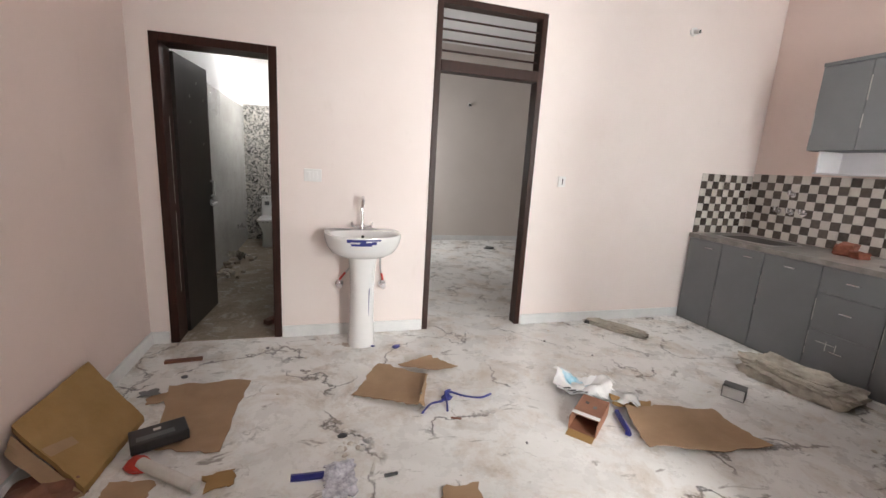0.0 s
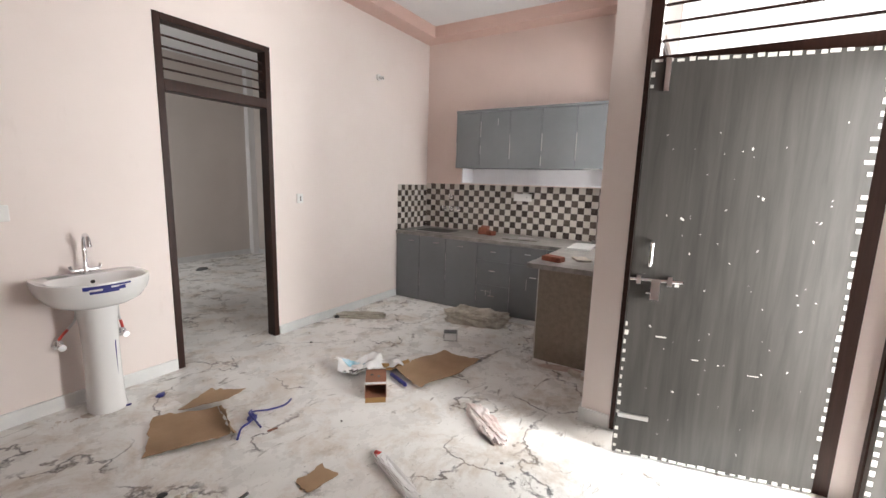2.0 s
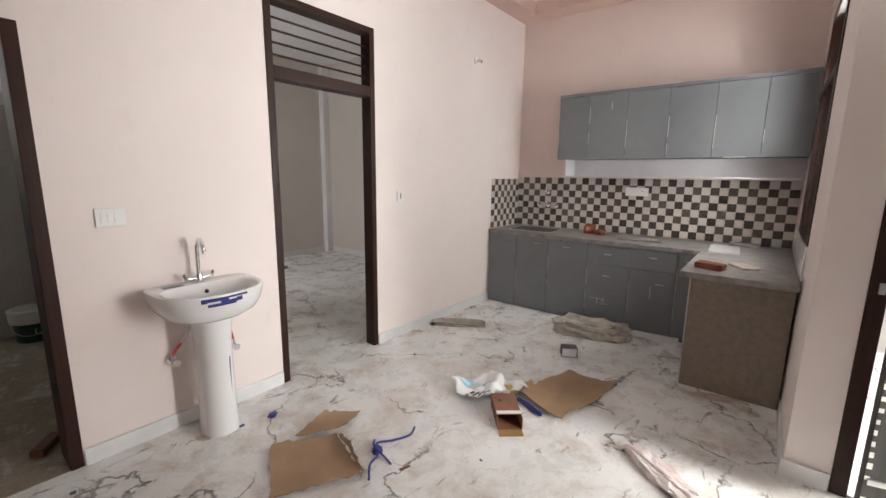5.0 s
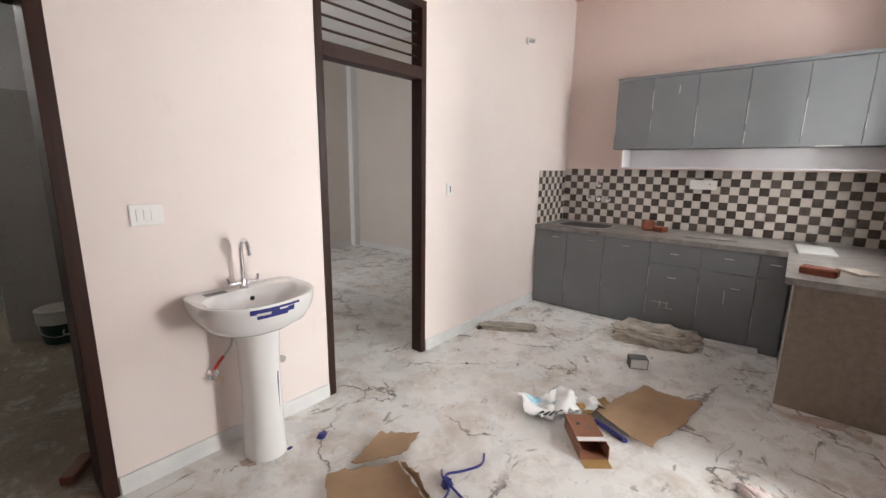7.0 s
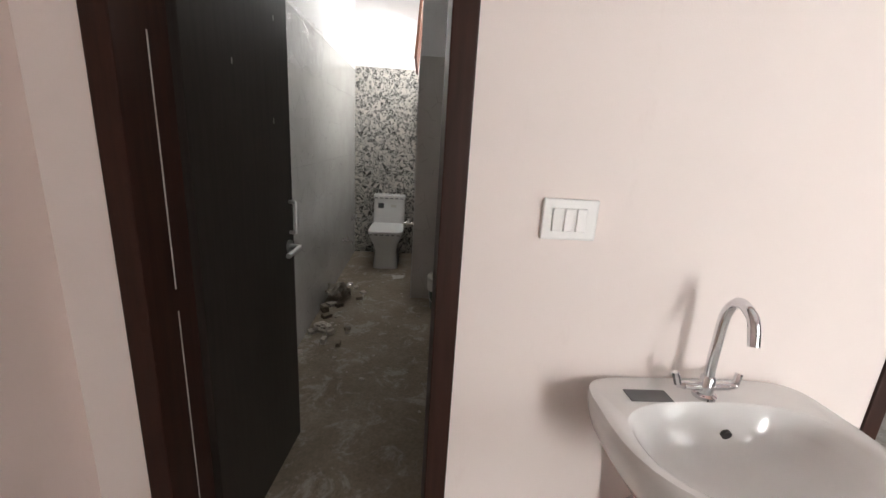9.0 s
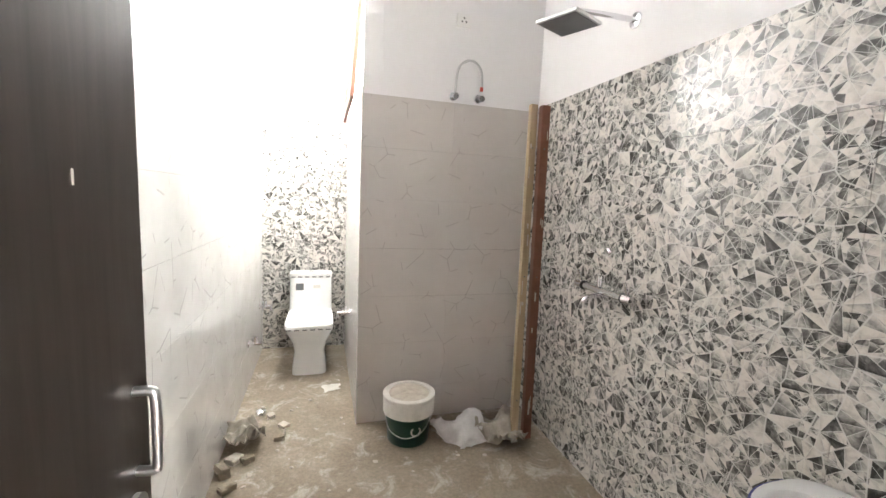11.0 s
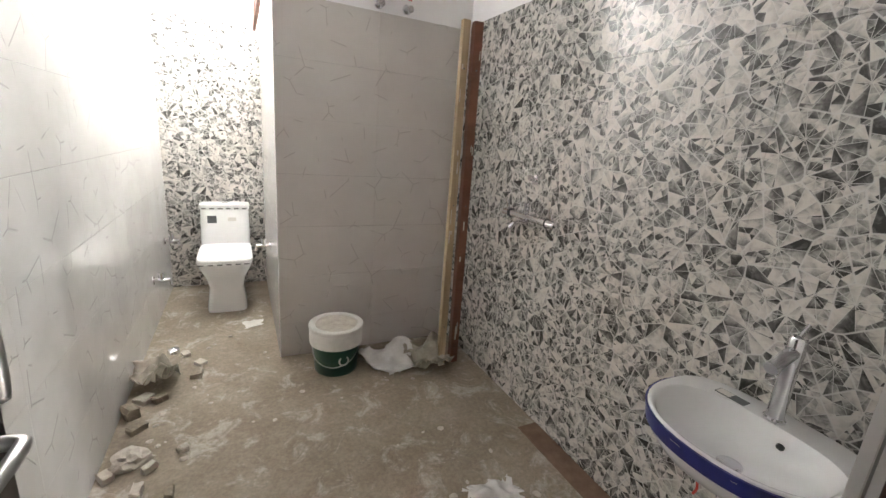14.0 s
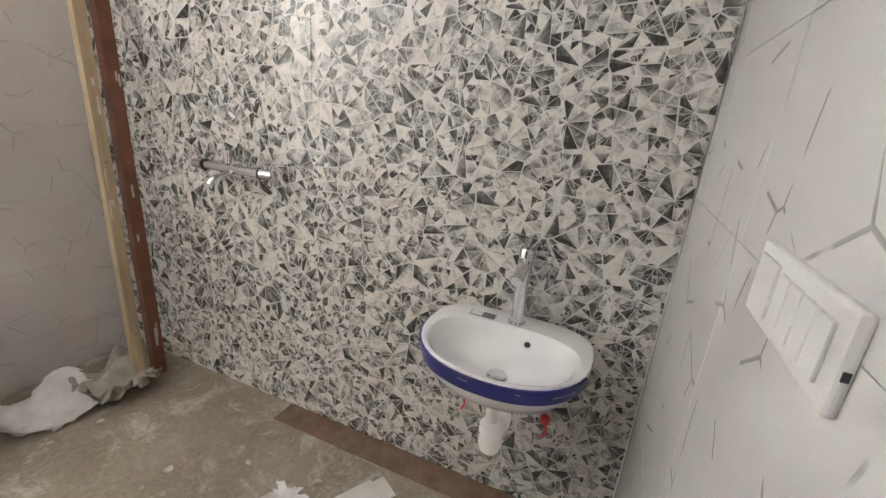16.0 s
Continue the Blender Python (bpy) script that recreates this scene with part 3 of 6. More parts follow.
lever_handle(leaf, 1)
lever_handle(leaf, -1)
part("lock_bolt", box(-0.01, 0.01, 0.64, 0.655, 0.95, 0.985, 0.002), STEEL, leaf, "bright steel latch bolt")
part("pull_handle", tube([(0.018, 0.60, 1.13), (0.04, 0.60, 1.13), (0.046, 0.60, 1.115), (0.046, 0.60, 1.02), (0.04, 0.60, 1.005), (0.018, 0.60, 1.005)], 0.0075, 10), STEEL, leaf, "curved steel pull handle", True)
for z in (0.3, 1.05, 1.8):
    part("hinge", rod((-0.02, -0.008, z - 0.05), (-0.02, -0.008, z + 0.05), 0.008, seg=10), STEEL, leaf, "steel butt hinge")
for k in range(5):
    y, z = random.uniform(0.1, 0.6), random.uniform(1.2, 1.95)
    bm = box(0.0178, 0.0192, y, y + 0.0025, z, z + random.uniform(0.008, 0.03))
    part("scratch", bm, TAPE_WHITE, leaf, "white scuff mark")
for z in (0.7, 1.35):
    part("tape_line", box(-0.268, -0.2668, 3.402, 3.406, z - 0.34, z + 0.25), TAPE_WHITE, d1, "peeling pale strip")

# bedroom doorway, frame only, with a barred transom
d2 = thing("door_2", "dark brown wooden bedroom door frame with a barred transom, no door leaf", "door frame", kind="structure")
frame_set(d2, "x", 1.545, 2.455, 3.292, 3.398, 2.60, 0.048, (2.085, 2.165), spaced(2.165, 2.54, 4))


def splash(y, z, w, r):
    """A thin ragged fleck of dried paint standing on a leaf's inner face."""
    bm = bmesh.new()
    n, lean, tall = 8, r.uniform(-0.8, 0.8), r.uniform(0.6, 1.8)
    rim = []
    for i in range(n):
        a = 2 * math.pi * i / n
        k = w * r.uniform(0.55, 1.15)
        u, v = math.cos(a) * k, math.sin(a) * k * tall
        rim.append((y + u + lean * v, z + v))
    outer = [bm.verts.new((-0.0203, u, v)) for u, v in rim]
    inner = [bm.verts.new((-0.0213, y + (u - y) * 0.8, z + (v - z) * 0.8)) for u, v in rim]
    for i in range(n):
        bm.faces.new((outer[i], outer[(i + 1) % n], inner[(i + 1) % n], inner[i]))
    bm.faces.new(inner)
    bm.faces.new(outer[::-1])
    bmesh.ops.recalc_face_normals(bm, faces=bm.faces)
    return bm


# entry door, ajar, with a barred transom above
d3 = thing("door_3", "entry door ajar, dark brown frame and grey wood-grain laminate leaf with torn tape round its edges", "door", kind="structure")
frame_set(d3, "y", -0.712, 0.323, 2.63, 2.76, 2.72, 0.065, (2.135, 2.20), spaced(2.20, 2.655, 4))
W3 = 0.985
leaf3 = part("leaf", box(-0.02, 0.02, 0.055, W3, 0.015, 2.125, 0.003), DOOR_GREY, d3, "grey-brown wood-grain laminate leaf")
leaf3.matrix_basis = Matrix.Translation((2.63, -0.692, 0)) @ pose(0, 0, 0, 0, 0, 13.0)
rng = random.Random(5)
for k in range(20):
    y = 0.06 + k * 0.0462
    for z, keep in ((0.016, 0.95), (2.104, 1.0)):
        if rng.random() < keep:
            w = rng.uniform(0.022, 0.038)
            part("tape_scrap", box(-0.0225, -0.0203, y, min(y + w, W3 - 0.002), z + rng.uniform(0, 0.006), z + rng.uniform(0.014, 0.021)), TAPE_WHITE, leaf3)
for k in range(40):
    z = 0.05 + k * 0.051
    if rng.random() < 0.9:
        dw = rng.uniform(0.009, 0.017) if not 1.2 < z < 1.75 else rng.uniform(0.012, 0.036)
        part("tape_scrap", box(-0.0225, -0.0203, 0.058, 0.058 + dw, z, z + rng.uniform(0.014, 0.03)), TAPE_WHITE, leaf3)
    if z < 0.8 and rng.random() < 0.8 or z > 1.98:
        part("tape_scrap", box(-0.0225, -0.0203, W3 - rng.uniform(0.012, 0.022), W3 - 0.002, z, z + rng.uniform(0.015, 0.03)), TAPE_WHITE, leaf3)
for k in range(64):
    y, z, w = rng.uniform(0.13, 0.93), rng.uniform(0.12, 1.85), rng.uniform(0.002, 0.006) * (1 if k % 6 else 1.7)
    part("paint_fleck", splash(y, z, w, rng), FLECK if k % 3 else TAPE_WHITE, leaf3)
for y, z, dy, dz in ((0.75, 1.0, 0.02, 0.05), (0.78, 0.72, 0.05, 0.025), (0.62, 0.62, 0.03, 0.02), (0.35, 0.58, 0.05, 0.012)):
    part("scratch", box(-0.0215, -0.0203, y, y + dy, z, z + dz * 0.3), TAPE_WHITE, leaf3, "pale scratch in the laminate", False)
# aldrop bolt, handle and tower bolt
part("pull_handle", tube([(-0.02, 0.90, 1.10), (-0.05, 0.90, 1.11), (-0.052, 0.90, 1.165), (-0.05, 0.90, 1.22), (-0.02, 0.90, 1.23)], 0.010, 10), CHROME, leaf3, "chrome pull handle", True)
ald = part("sliding_bolt", rod((-0.04, 0.74, 1.03), (-0.04, 0.985, 1.03), 0.009, seg=10), CHROME, leaf3, "chrome aldrop sliding bolt")
for y in (0.80, 0.945):
    part("bolt_bracket", box(-0.052, -0.0202, y - 0.012, y + 0.012, 1.005, 1.055, 0.003), CHROME, ald)
part("hasp", box(-0.05, -0.032, 0.842, 0.885, 0.925, 1.035, 0.004), CHROME, ald, "chrome hasp plate")
part("staple", tube([(-0.02, 0.90, 0.962), (-0.05, 0.90, 0.962), (-0.055, 0.885, 0.962)], 0.006, 8), CHROME, ald)
part("tower_bolt", box(-0.034, -0.0202, 0.90, 0.925, 1.97, 2.125, 0.003), CHROME, leaf3, "steel tower bolt")
part("tower_bolt", box(-0.030, -0.0202, 0.82, 0.975, 0.235, 0.262, 0.003), STEEL, leaf3, "short steel bolt plate")
part("strike_plate", box(2.622, 2.6298, 0.270, 0.292, 1.0, 1.05, 0.002), STEEL, d3, "steel strike plate")
part("threshold", box(2.64, 2.78, -0.645, 0.258, 0.0, 0.012, 0.002), GRANITE, d3, "grey stone threshold")

# small side doorway, its leaf swung out into the daylight
d4 = thing("door_4", "small side door swung outward, grey wood-grain leaf in a dark brown frame with transom", "door", kind="structure")
frame_set(d4, "x", 2.10, 2.62, -0.87, -0.792, 2.62, 0.045, (2.10, 2.165), spaced(2.165, 2.56, 3))
leaf4 = part("leaf", box(-0.02, 0.02, -0.52, 0.0, 0.015, 2.09, 0.003), DOOR_GREY, d4, "grey wood-grain laminate leaf")
leaf4.matrix_basis = Matrix.Translation((2.552, -0.80, 0)) @ pose(0, 0, 0, 0, 0, 3)
for k in range(22):
    z = 0.03 + k * 0.05
    part("tape_scrap", box(-0.0225, -0.0203, -0.022, -0.003, z, z + rng.uniform(0.018, 0.032)), TAPE_WHITE, leaf4)

# skirting of pale marble
for q in ((0.437, 1.54, 3.285, 3.30), (2.46, 4.25, 3.285, 3.30), (-0.45, -0.435, -0.80, 3.30), (-0.435, -0.328, 3.285, 3.30), (2.625, 2.64, 0.328, 0.515), (2.64, 3.37, 0.50, 0.515),
          (-0.435, 2.095, -0.80, -0.785), (1.58, 4.88, 7.405, 7.42), (4.985, 5.0, 3.40, 7.30), (1.58, 1.595, 3.40, 7.405)):
    structure("baseboard", box(*q, 0.0, 0.09, 0.002), SKIRTING, "pale grey-white marble skirting board", "skirting")


# ---- window over the counter ----
w1 = thing("window_1", "dark brown kitchen window frame with open casements and barred transom", "window", kind="structure")
for q in ((3.36, 3.42, 1.09, 2.66), (4.36, 4.42, 1.09, 2.66), (3.86, 3.91, 1.15, 2.10)):
    part("window_frame", box(q[0], q[1], 0.37, 0.508, q[2], q[3], 0.004), FRAME_BROWN, w1)
for q in ((1.09, 1.15), (2.10, 2.16), (2.60, 2.66)):
    part("window_frame", box(3.42, 4.36, 0.37, 0.508, q[0], q[1], 0.004), FRAME_BROWN, w1)
for z in spaced(2.16, 2.60, 3):
    part("iron_bar", rod((3.42, 0.43, z), (4.36, 0.43, z), 0.008, seg=8), FRAME_BROWN, w1)
for x0, x1 in ((3.42, 3.86), (3.91, 4.36)):
    g = part("pane", box(x0, x1, 0.428, 0.434, 1.15, 2.10), GLASS, w1, "clear glass pane")
    g.visible_shadow = False
    for q in ((x0, x0 + 0.05, 1.15, 2.10), (x1 - 0.05, x1, 1.15, 2.10), (x0 + 0.05, x1 - 0.05, 1.15, 1.20), (x0 + 0.05, x1 - 0.05, 2.05, 2.10)):
        part("casement", box(q[0], q[1], 0.415, 0.455, q[2], q[3], 0.003), FRAME_BROWN, w1)
structure("counter_upstand", box(3.40, 4.925, 0.500, 0.510, 0.872, 1.085, 0.002), SKIRTING, "pale grey marble strip between counter and window", "wall tile")

# ---- wash basin on a pedestal ----


def d_outline(w, d, back, front, n=40):
    """Outline of a basin, flat against y = 0 and rounded towards -y."""
    pts = []
    for k in range(n):
        a = 2 * math.pi * k / n
        c, s = math.cos(a), math.sin(a)
        if s >= 0:
            x = math.copysign(abs(c) ** back, c) * w / 2
            y = -d * 0.42 + abs(s) ** back * d * 0.42
        else:
            x = math.copysign(abs(c) ** front, c) * w / 2
            y = -d * 0.42 - abs(s) ** front * d * 0.58
        pts.append((x, y))
    return pts


def ring(outline, s, z, cy, dy=0.0):
    return [(x * s, (y - cy) * s + cy + dy, z) for x, y in outline]


def basin_bowl(w, d, deep, back=0.35, front=0.85):
    out = d_outline(w, d, back, front)
    inner = [(x * 0.86, y * 0.72 - d * 0.235) for x, y in d_outline(w, d * 1.0, 0.75, 0.9)]
    cy = -d * 0.45
    ic = -d * 0.55
    rings = [ring(out, 0.36, -deep, cy), ring(out, 0.60, -deep * 0.94, cy), ring(out, 0.82, -deep * 0.76, cy), ring(out, 0.935, -deep * 0.5, cy), ring(out, 0.985, -deep * 0.26, cy), ring(out, 0.997, -0.024, cy),
             ring(out, 1.0, -0.012, cy), ring(out, 0.992, -0.002, cy), ring(out, 0.965, 0.0, cy),
             ring(inner, 1.02, -0.002, ic), ring(inner, 0.97, -0.012, ic), ring(inner, 0.90, -0.045, ic), ring(inner, 0.72, -deep * 0.55, ic), ring(inner, 0.40, -deep * 0.72, ic), ring(inner, 0.12, -deep * 0.76, ic)]
    # keep the outer shell in front of the wall
    rings = [[(x, min(y, -0.001), z) for x, y, z in r] for r in rings]
    return loft(rings)


def band_on(outline, cy, s0, s1, z0, z1, a0, a1, thick=0.004):
    """A strip of tape round part of an outline, from share a0 to a1 of the way round."""
    n = len(outline)
    idx = range(int(a0 * n), int(a1 * n) + 1)
    bm = bmesh.new()
    rows = []
    for i in idx:
        x, y = outline[i % n]
        rows.append([bm.verts.new((x * k, (y - cy) * k + cy, z)) for k, z in ((s0 + thick, z0), (s1 + thick, z1), (s1 - 0.02, z1), (s0 - 0.02, z0))])
    for p, q in zip(rows, rows[1:]):
        for k in range(4):
            bm.faces.new((p[k], p[(k + 1) % 4], q[(k + 1) % 4], q[k]))
    bm.faces.new(rows[0][::-1])
    bm.faces.new(rows[-1])
    bmesh.ops.recalc_face_normals(bm, faces=bm.faces)
    return bm


def gooseneck(root, x, y, z, tall, reach):
    """Centre-hole basin mixer with two lever taps; the spout points to -y."""
    tap = part("mixer_body", lathe([(0.026, 0), (0.026, 0.008), (0.018, 0.012), (0.016, 0.05), (0.012, 0.055)], 20, Matrix.Translation((x, y, z))), CHROME, root, "chrome mixer tap", True)
    part("spout", tube([(x, y, z + 0.05), (x, y, z + tall * 0.55), (x, y - 0.005, z + tall * 0.85), (x, y - reach * 0.35, z + tall), (x, y - reach * 0.8, z + tall * 0.93), (x, y - reach, z + tall * 0.72)], 0.0115, 12, 6), CHROME, tap, "curved chrome spout", True)
    for s in (-1, 1):
        part("tap_arm", rod((x, y, z + 0.025), (x + s * 0.055, y, z + 0.028), 0.010), CHROME, tap, "", True)
        part("lever", tube([(x + s * 0.055, y, z + 0.028), (x + s * 0.068, y, z + 0.03), (x + s * 0.072, y + 0.002, z + 0.038), (x + s * 0.078, y + 0.006, z + 0.058)], 0.0085, 8), CHROME, tap, "slim chrome lever", True)
    return tap


pb = thing("pedestal_basin", "white ceramic pedestal wash basin with blue tape scraps", "wash basin", Matrix.Translation((1.02, 3.298, 0)))
bowl = part("bowl", basin_bowl(0.555, 0.43, 0.18), CERAMIC, pb, "white glazed ceramic bowl", True)
bowl.matrix_basis = Matrix.Translation((0, 0, 0.865))
ped = d_outline(0.20, 0.20, 0.6, 0.9)
ped_rings = [[(x * s, (y + 0.09) * s - 0.19, z) for x, y in ped] for s, z in ((1.0, 0.0), (1.02, 0.012), (0.96, 0.05), (0.90, 0.22), (0.89, 0.42), (0.93, 0.58), (1.02, 0.66), (1.12, 0.70))]
part("pedestal", loft(ped_rings), CERAMIC, pb, "tapering white ceramic pedestal", True)
gooseneck(pb, 0.0, -0.075, 0.863, 0.25, 0.095)
part("overflow_hole", rod((0.0, -0.158, 0.828), (0.0, -0.166, 0.826), 0.011, seg=14), BLACK_PLASTIC, pb, "dark overflow hole")
part("soap_recess", box(-0.19, -0.09, -0.105, -0.06, 0.8646, 0.8662, 0.0005), CAB_EDGE, pb, "shallow soap tray")
part("drain", lathe([(0.026, 0), (0.026, 0.003), (0.02, 0.004)], 18, Matrix.Translation((0, -0.245, 0.722))), CHROME, pb, "chrome drain ring")
OUT = d_outline(0.555, 0.43, 0.35, 0.85, 120)
CY1 = -0.1935
part("tape_scrap", band_on(OUT, CY1, 0.992, 1.0, 0.829, 0.852, 0.69, 0.755, 0.006), BLUE_TAPE, pb, "torn dark blue printed tape")
part("tape_scrap", band_on(OUT, CY1, 0.978, 0.994, 0.806, 0.832, 0.70, 0.77, 0.007), BLUE_TAPE, pb, "torn dark blue printed tape")
part("tape_scrap", band_on(OUT, CY1, 0.998, 1.0, 0.842, 0.853, 0.755, 0.80, 0.006), BLUE_TAPE, pb, "torn end of the dark blue tape")
part("tape_scrap", band_on(OUT, CY1, 0.984, 0.996, 0.816, 0.838, 0.768, 0.785, 0.006), BLUE_TAPE, pb, "torn end of the dark blue tape")
for a in (0.70, 0.716, 0.732):
    part("tape_print", band_on(OUT, CY1, 0.987, 0.993, 0.822, 0.834, a, a + 0.009, 0.0095), PAPER, pb, "broken white print on the tape")
part("tape_scrap", box(0.022, 0.038, -0.2795, -0.273, 0.10, 0.46, 0.001, Matrix.Rotation(radians(1.2), 4, "Y")), BLUE_TAPE, pb, "long dark blue tape streak")


def angle_valve(x, z, side, hose_to):
    av = thing("angle_valve", "chrome angle valve with red-tipped hose on the pink wall", "valve", Matrix.Translation((x, 3.30, z)), "valves below the basin")
    part("flange", lathe([(0.032, 0), (0.03, 0.006), (0.015, 0.012)], 20, Matrix.Rotation(radians(90), 4, "X")), CHROME, av, "", True)
    part("body", rod((0, 0, 0), (0, -0.06, 0), 0.012), CHROME, av, "", True)
    part("knob", rod((0, -0.06, 0), (0, -0.09, 0), 0.018, 0.02), CHROME, av, "", True)
    part("outlet", rod((0, -0.04, 0), (0.0, -0.04, 0.04), 0.010), CHROME, av, "", True)
    dx, dz = hose_to
    part("hose_tip", tube([(0, -0.04, 0.04), (dx * 0.2, -0.045, 0.07), (dx * 0.45, -0.05, 0.10)], 0.0085, 8), RED_PLASTIC, av, "red hose collar", True)
    part("hose", tube([(dx * 0.45, -0.05, 0.10), (dx * 0.8, -0.06, dz * 0.55), (dx * 0.9, -0.07, dz * 0.8), (dx, -0.08, dz)], 0.007, 8), STEEL, av, "braided steel hose", True)


angle_valve(0.86, 0.425, 1, (0.10, 0.27))
angle_valve(1.195, 0.415, -1, (-0.03, 0.27))


def switch_plate(name, x, z, w, h, mods, label):
    sp = thing(name, label, "switch", Matrix.Translation((x, 3.30, z)))
    part("plate", box(-w / 2, w / 2, -0.012, 0, -h / 2, h / 2, 0.004), PLASTIC_WHITE, sp)
    n = len(mods)
    for k, m in enumerate(mods):
        x0 = -w / 2 + 0.022 + k * (w - 0.044) / n
        part("switch", box(x0, x0 + (w - 0.05) / n - 0.003, -0.017, -0.012, -h / 2 + 0.02, h / 2 - 0.02, 0.002), m, sp)
    return sp


switch_plate("light_switch", 0.665, 1.255, 0.125, 0.092, (PLASTIC_WHITE, PLASTIC_WHITE, PLASTIC_WHITE), "white three-gang light switch on the pink wall")
switch_plate("light_switch", 2.735, 1.30, 0.07, 0.09, (PLASTIC_WHITE, BLACK_PLASTIC), "white switch plate with one open module")
lh = thing("lamp_holder", "empty white bulb holder high on the pink wall", "lamp holder", Matrix.Translation((3.884, 3.30, 2.66)))
part("base", rod((0, 0, 0), (0, -0.02, 0), 0.035), PLASTIC_WHITE, lh, "", True)
part("socket", rod((0, -0.02, 0), (0.01, -0.065, -0.01), 0.02), PLASTIC_WHITE, lh, "", True)
part("socket_mouth", rod((0.01, -0.065, -0.01), (0.011, -0.068, -0.0105), 0.015), BLACK_PLASTIC, lh)
jb = thing("ceiling_fan_hook", "small white ceiling rose with bare wires, no lamp", "ceiling rose", Matrix.Translation((3.1, 2.0, 3.42)))
part("plate", lathe([(0.05, 0), (0.05, -0.012), (0.03, -0.02)], 20), PLASTIC_WHITE, jb, "", True)
part("wire", tube([(0, 0, -0.015), (0.01, 0.01, -0.05), (-0.01, 0.02, -0.09)], 0.004, 6), BLACK_PLASTIC, jb)

# ---- kitchen ----
XF = 4.257


def d_handle(y, z, parent, span=0.075):
    part("handle", tube([(-0.018, y - span / 2, z), (-0.034, y - span / 2, z), (-0.036, y - span / 2 + 0.01, z), (-0.036, y + span / 2 - 0.01, z), (-0.034, y + span / 2, z), (-0.018, y + span / 2, z)], 0.0045, 6, 2), CHROME, parent, "slim chrome bar handle", True)


def base_unit(y0, y1, fronts, label):
    """Base cabinet between two places along the wall; fronts: (z0, z1, handle)."""
    u = thing("base_cabinet", label, "cabinet", Matrix.Translation((XF, y0, 0)), "kitchen base cabinets")
    w = y1 - y0
    part("body", box(0.0, 0.62, 0.001, w - 0.001, 0.0, 0.828), CAB_EDGE, u, "dark grey carcass")
    for z0, z1, hz in fronts:
        tall = z1 - z0 > 0.45
        f = part("door" if tall else "drawer_front", box(-0.018, -0.0005, 0.0022, w - 0.0022, z0, z1, 0.0015), CABINET_GREY, u, "blue-grey laminate front")
        if hz:
            d_handle(w * (0.32 if tall and w < 0.4 else 0.5), hz, f)
    rs = random.Random(round(y0 * 100))
    for k in range(3):
        z, w2 = rs.uniform(0.1, 0.5), rs.uniform(0.002, 0.004)
        part("plaster_smear", box(-0.0195, -0.0182, w - 0.003 - w2, w - 0.003, z, z + rs.uniform(0.05, 0.25)), TAPE_WHITE, u, "streak of dried white filler")
    return u


DOORS = "blue-grey laminate base cabinet with one door and chrome handle"
base_unit(2.923, 3.284, [(0.012, 0.826, 0.76)], DOORS)
base_unit(2.539, 2.923, [(0.012, 0.826, 0.765)], DOORS)
base_unit(2.113, 2.539, [(0.012, 0.826, 0.758)], "blue-grey laminate base cabinet below the sink")
base_unit(1.70, 2.113, [(0.632, 0.826, 0.737), (0.352, 0.628, 0.519), (0.012, 0.348, 0.23)], "blue-grey laminate cabinet with three dusty drawers")
base_unit(1.30, 1.70, [(0.632, 0.826, 0.754), (0.012, 0.628, 0.511)], "blue-grey laminate cabinet with a drawer over a door")
base_unit(1.095, 1.30, [(0.632, 0.826, 0.753), (0.012, 0.628, None)], "narrow blue-grey laminate cabinet with a drawer")
pen = thing("peninsula_cabinet", "brown stone-faced cabinet end of the counter with pale torn edge", "cabinet", Matrix.Translation((3.385, 0.515, 0)))
part("end_panel", box(0.0, 0.03, 0, 0.57, 0, 0.828, 0.002), PANEL_STONE, pen, "rough brown-beige stone panel")
part("body", box(0.03, 0.872, 0, 0.552, 0, 0.828), CAB_EDGE, pen, "dark grey carcass")
part("door", box(0.04, 0.45, 0.5525, 0.57, 0.012, 0.826, 0.0015), CABINET_GREY, pen)
part("door", box(0.454, 0.85, 0.5525, 0.57, 0.012, 0.826, 0.0015), CABINET_GREY, pen)
part("edge_strip", box(-0.003, 0.028, 0.5705, 0.578, 0.0, 0.82, 0.001), TAPE_WHITE, pen, "pale plaster-smeared edge")
for y, z, dy, dz in ((1.93, 0.27, 0.12, 0.004), (1.98, 0.22, 0.004, 0.07), (1.92, 0.24, 0.004, 0.05), (1.50, 0.36, 0.004, 0.12)):
    sm = part("plaster_smear", box(4.2365, 4.2385, y, y + dy, z, z + dz), TAPE_WHITE, None, "thin smear of white filler on a drawer front")
    tagged(sm, "thin smear of dried white filler on the drawers", "plaster smear")
ct = thing("countertop", "dusty grey granite L-shaped worktop", "worktop", kind="")
part("slab", wall("y", 0.512, 3.292, 4.235, 4.922, 0.832, 0.87, []), GRANITE, ct)
part("slab", box(3.21, 4.2345, 0.512, 1.135, 0.832, 0.872, 0.003), GRANITE, ct)
part("front_lip", box(4.228, 4.235, 1.135, 3.28, 0.83, 0.868, 0.002), GRANITE, ct)
sk = thing("kitchen_sink", "stainless steel sink set in the granite worktop", "sink", Matrix.Translation((4.57, 2.86, 0.871)))
sk_out = [(math.copysign(abs(math.cos(2 * math.pi * k / 32)) ** 0.35, math.cos(2 * math.pi * k / 32)), math.copysign(abs(math.sin(2 * math.pi * k / 32)) ** 0.35, math.sin(2 * math.pi * k / 32))) for k in range(32)]
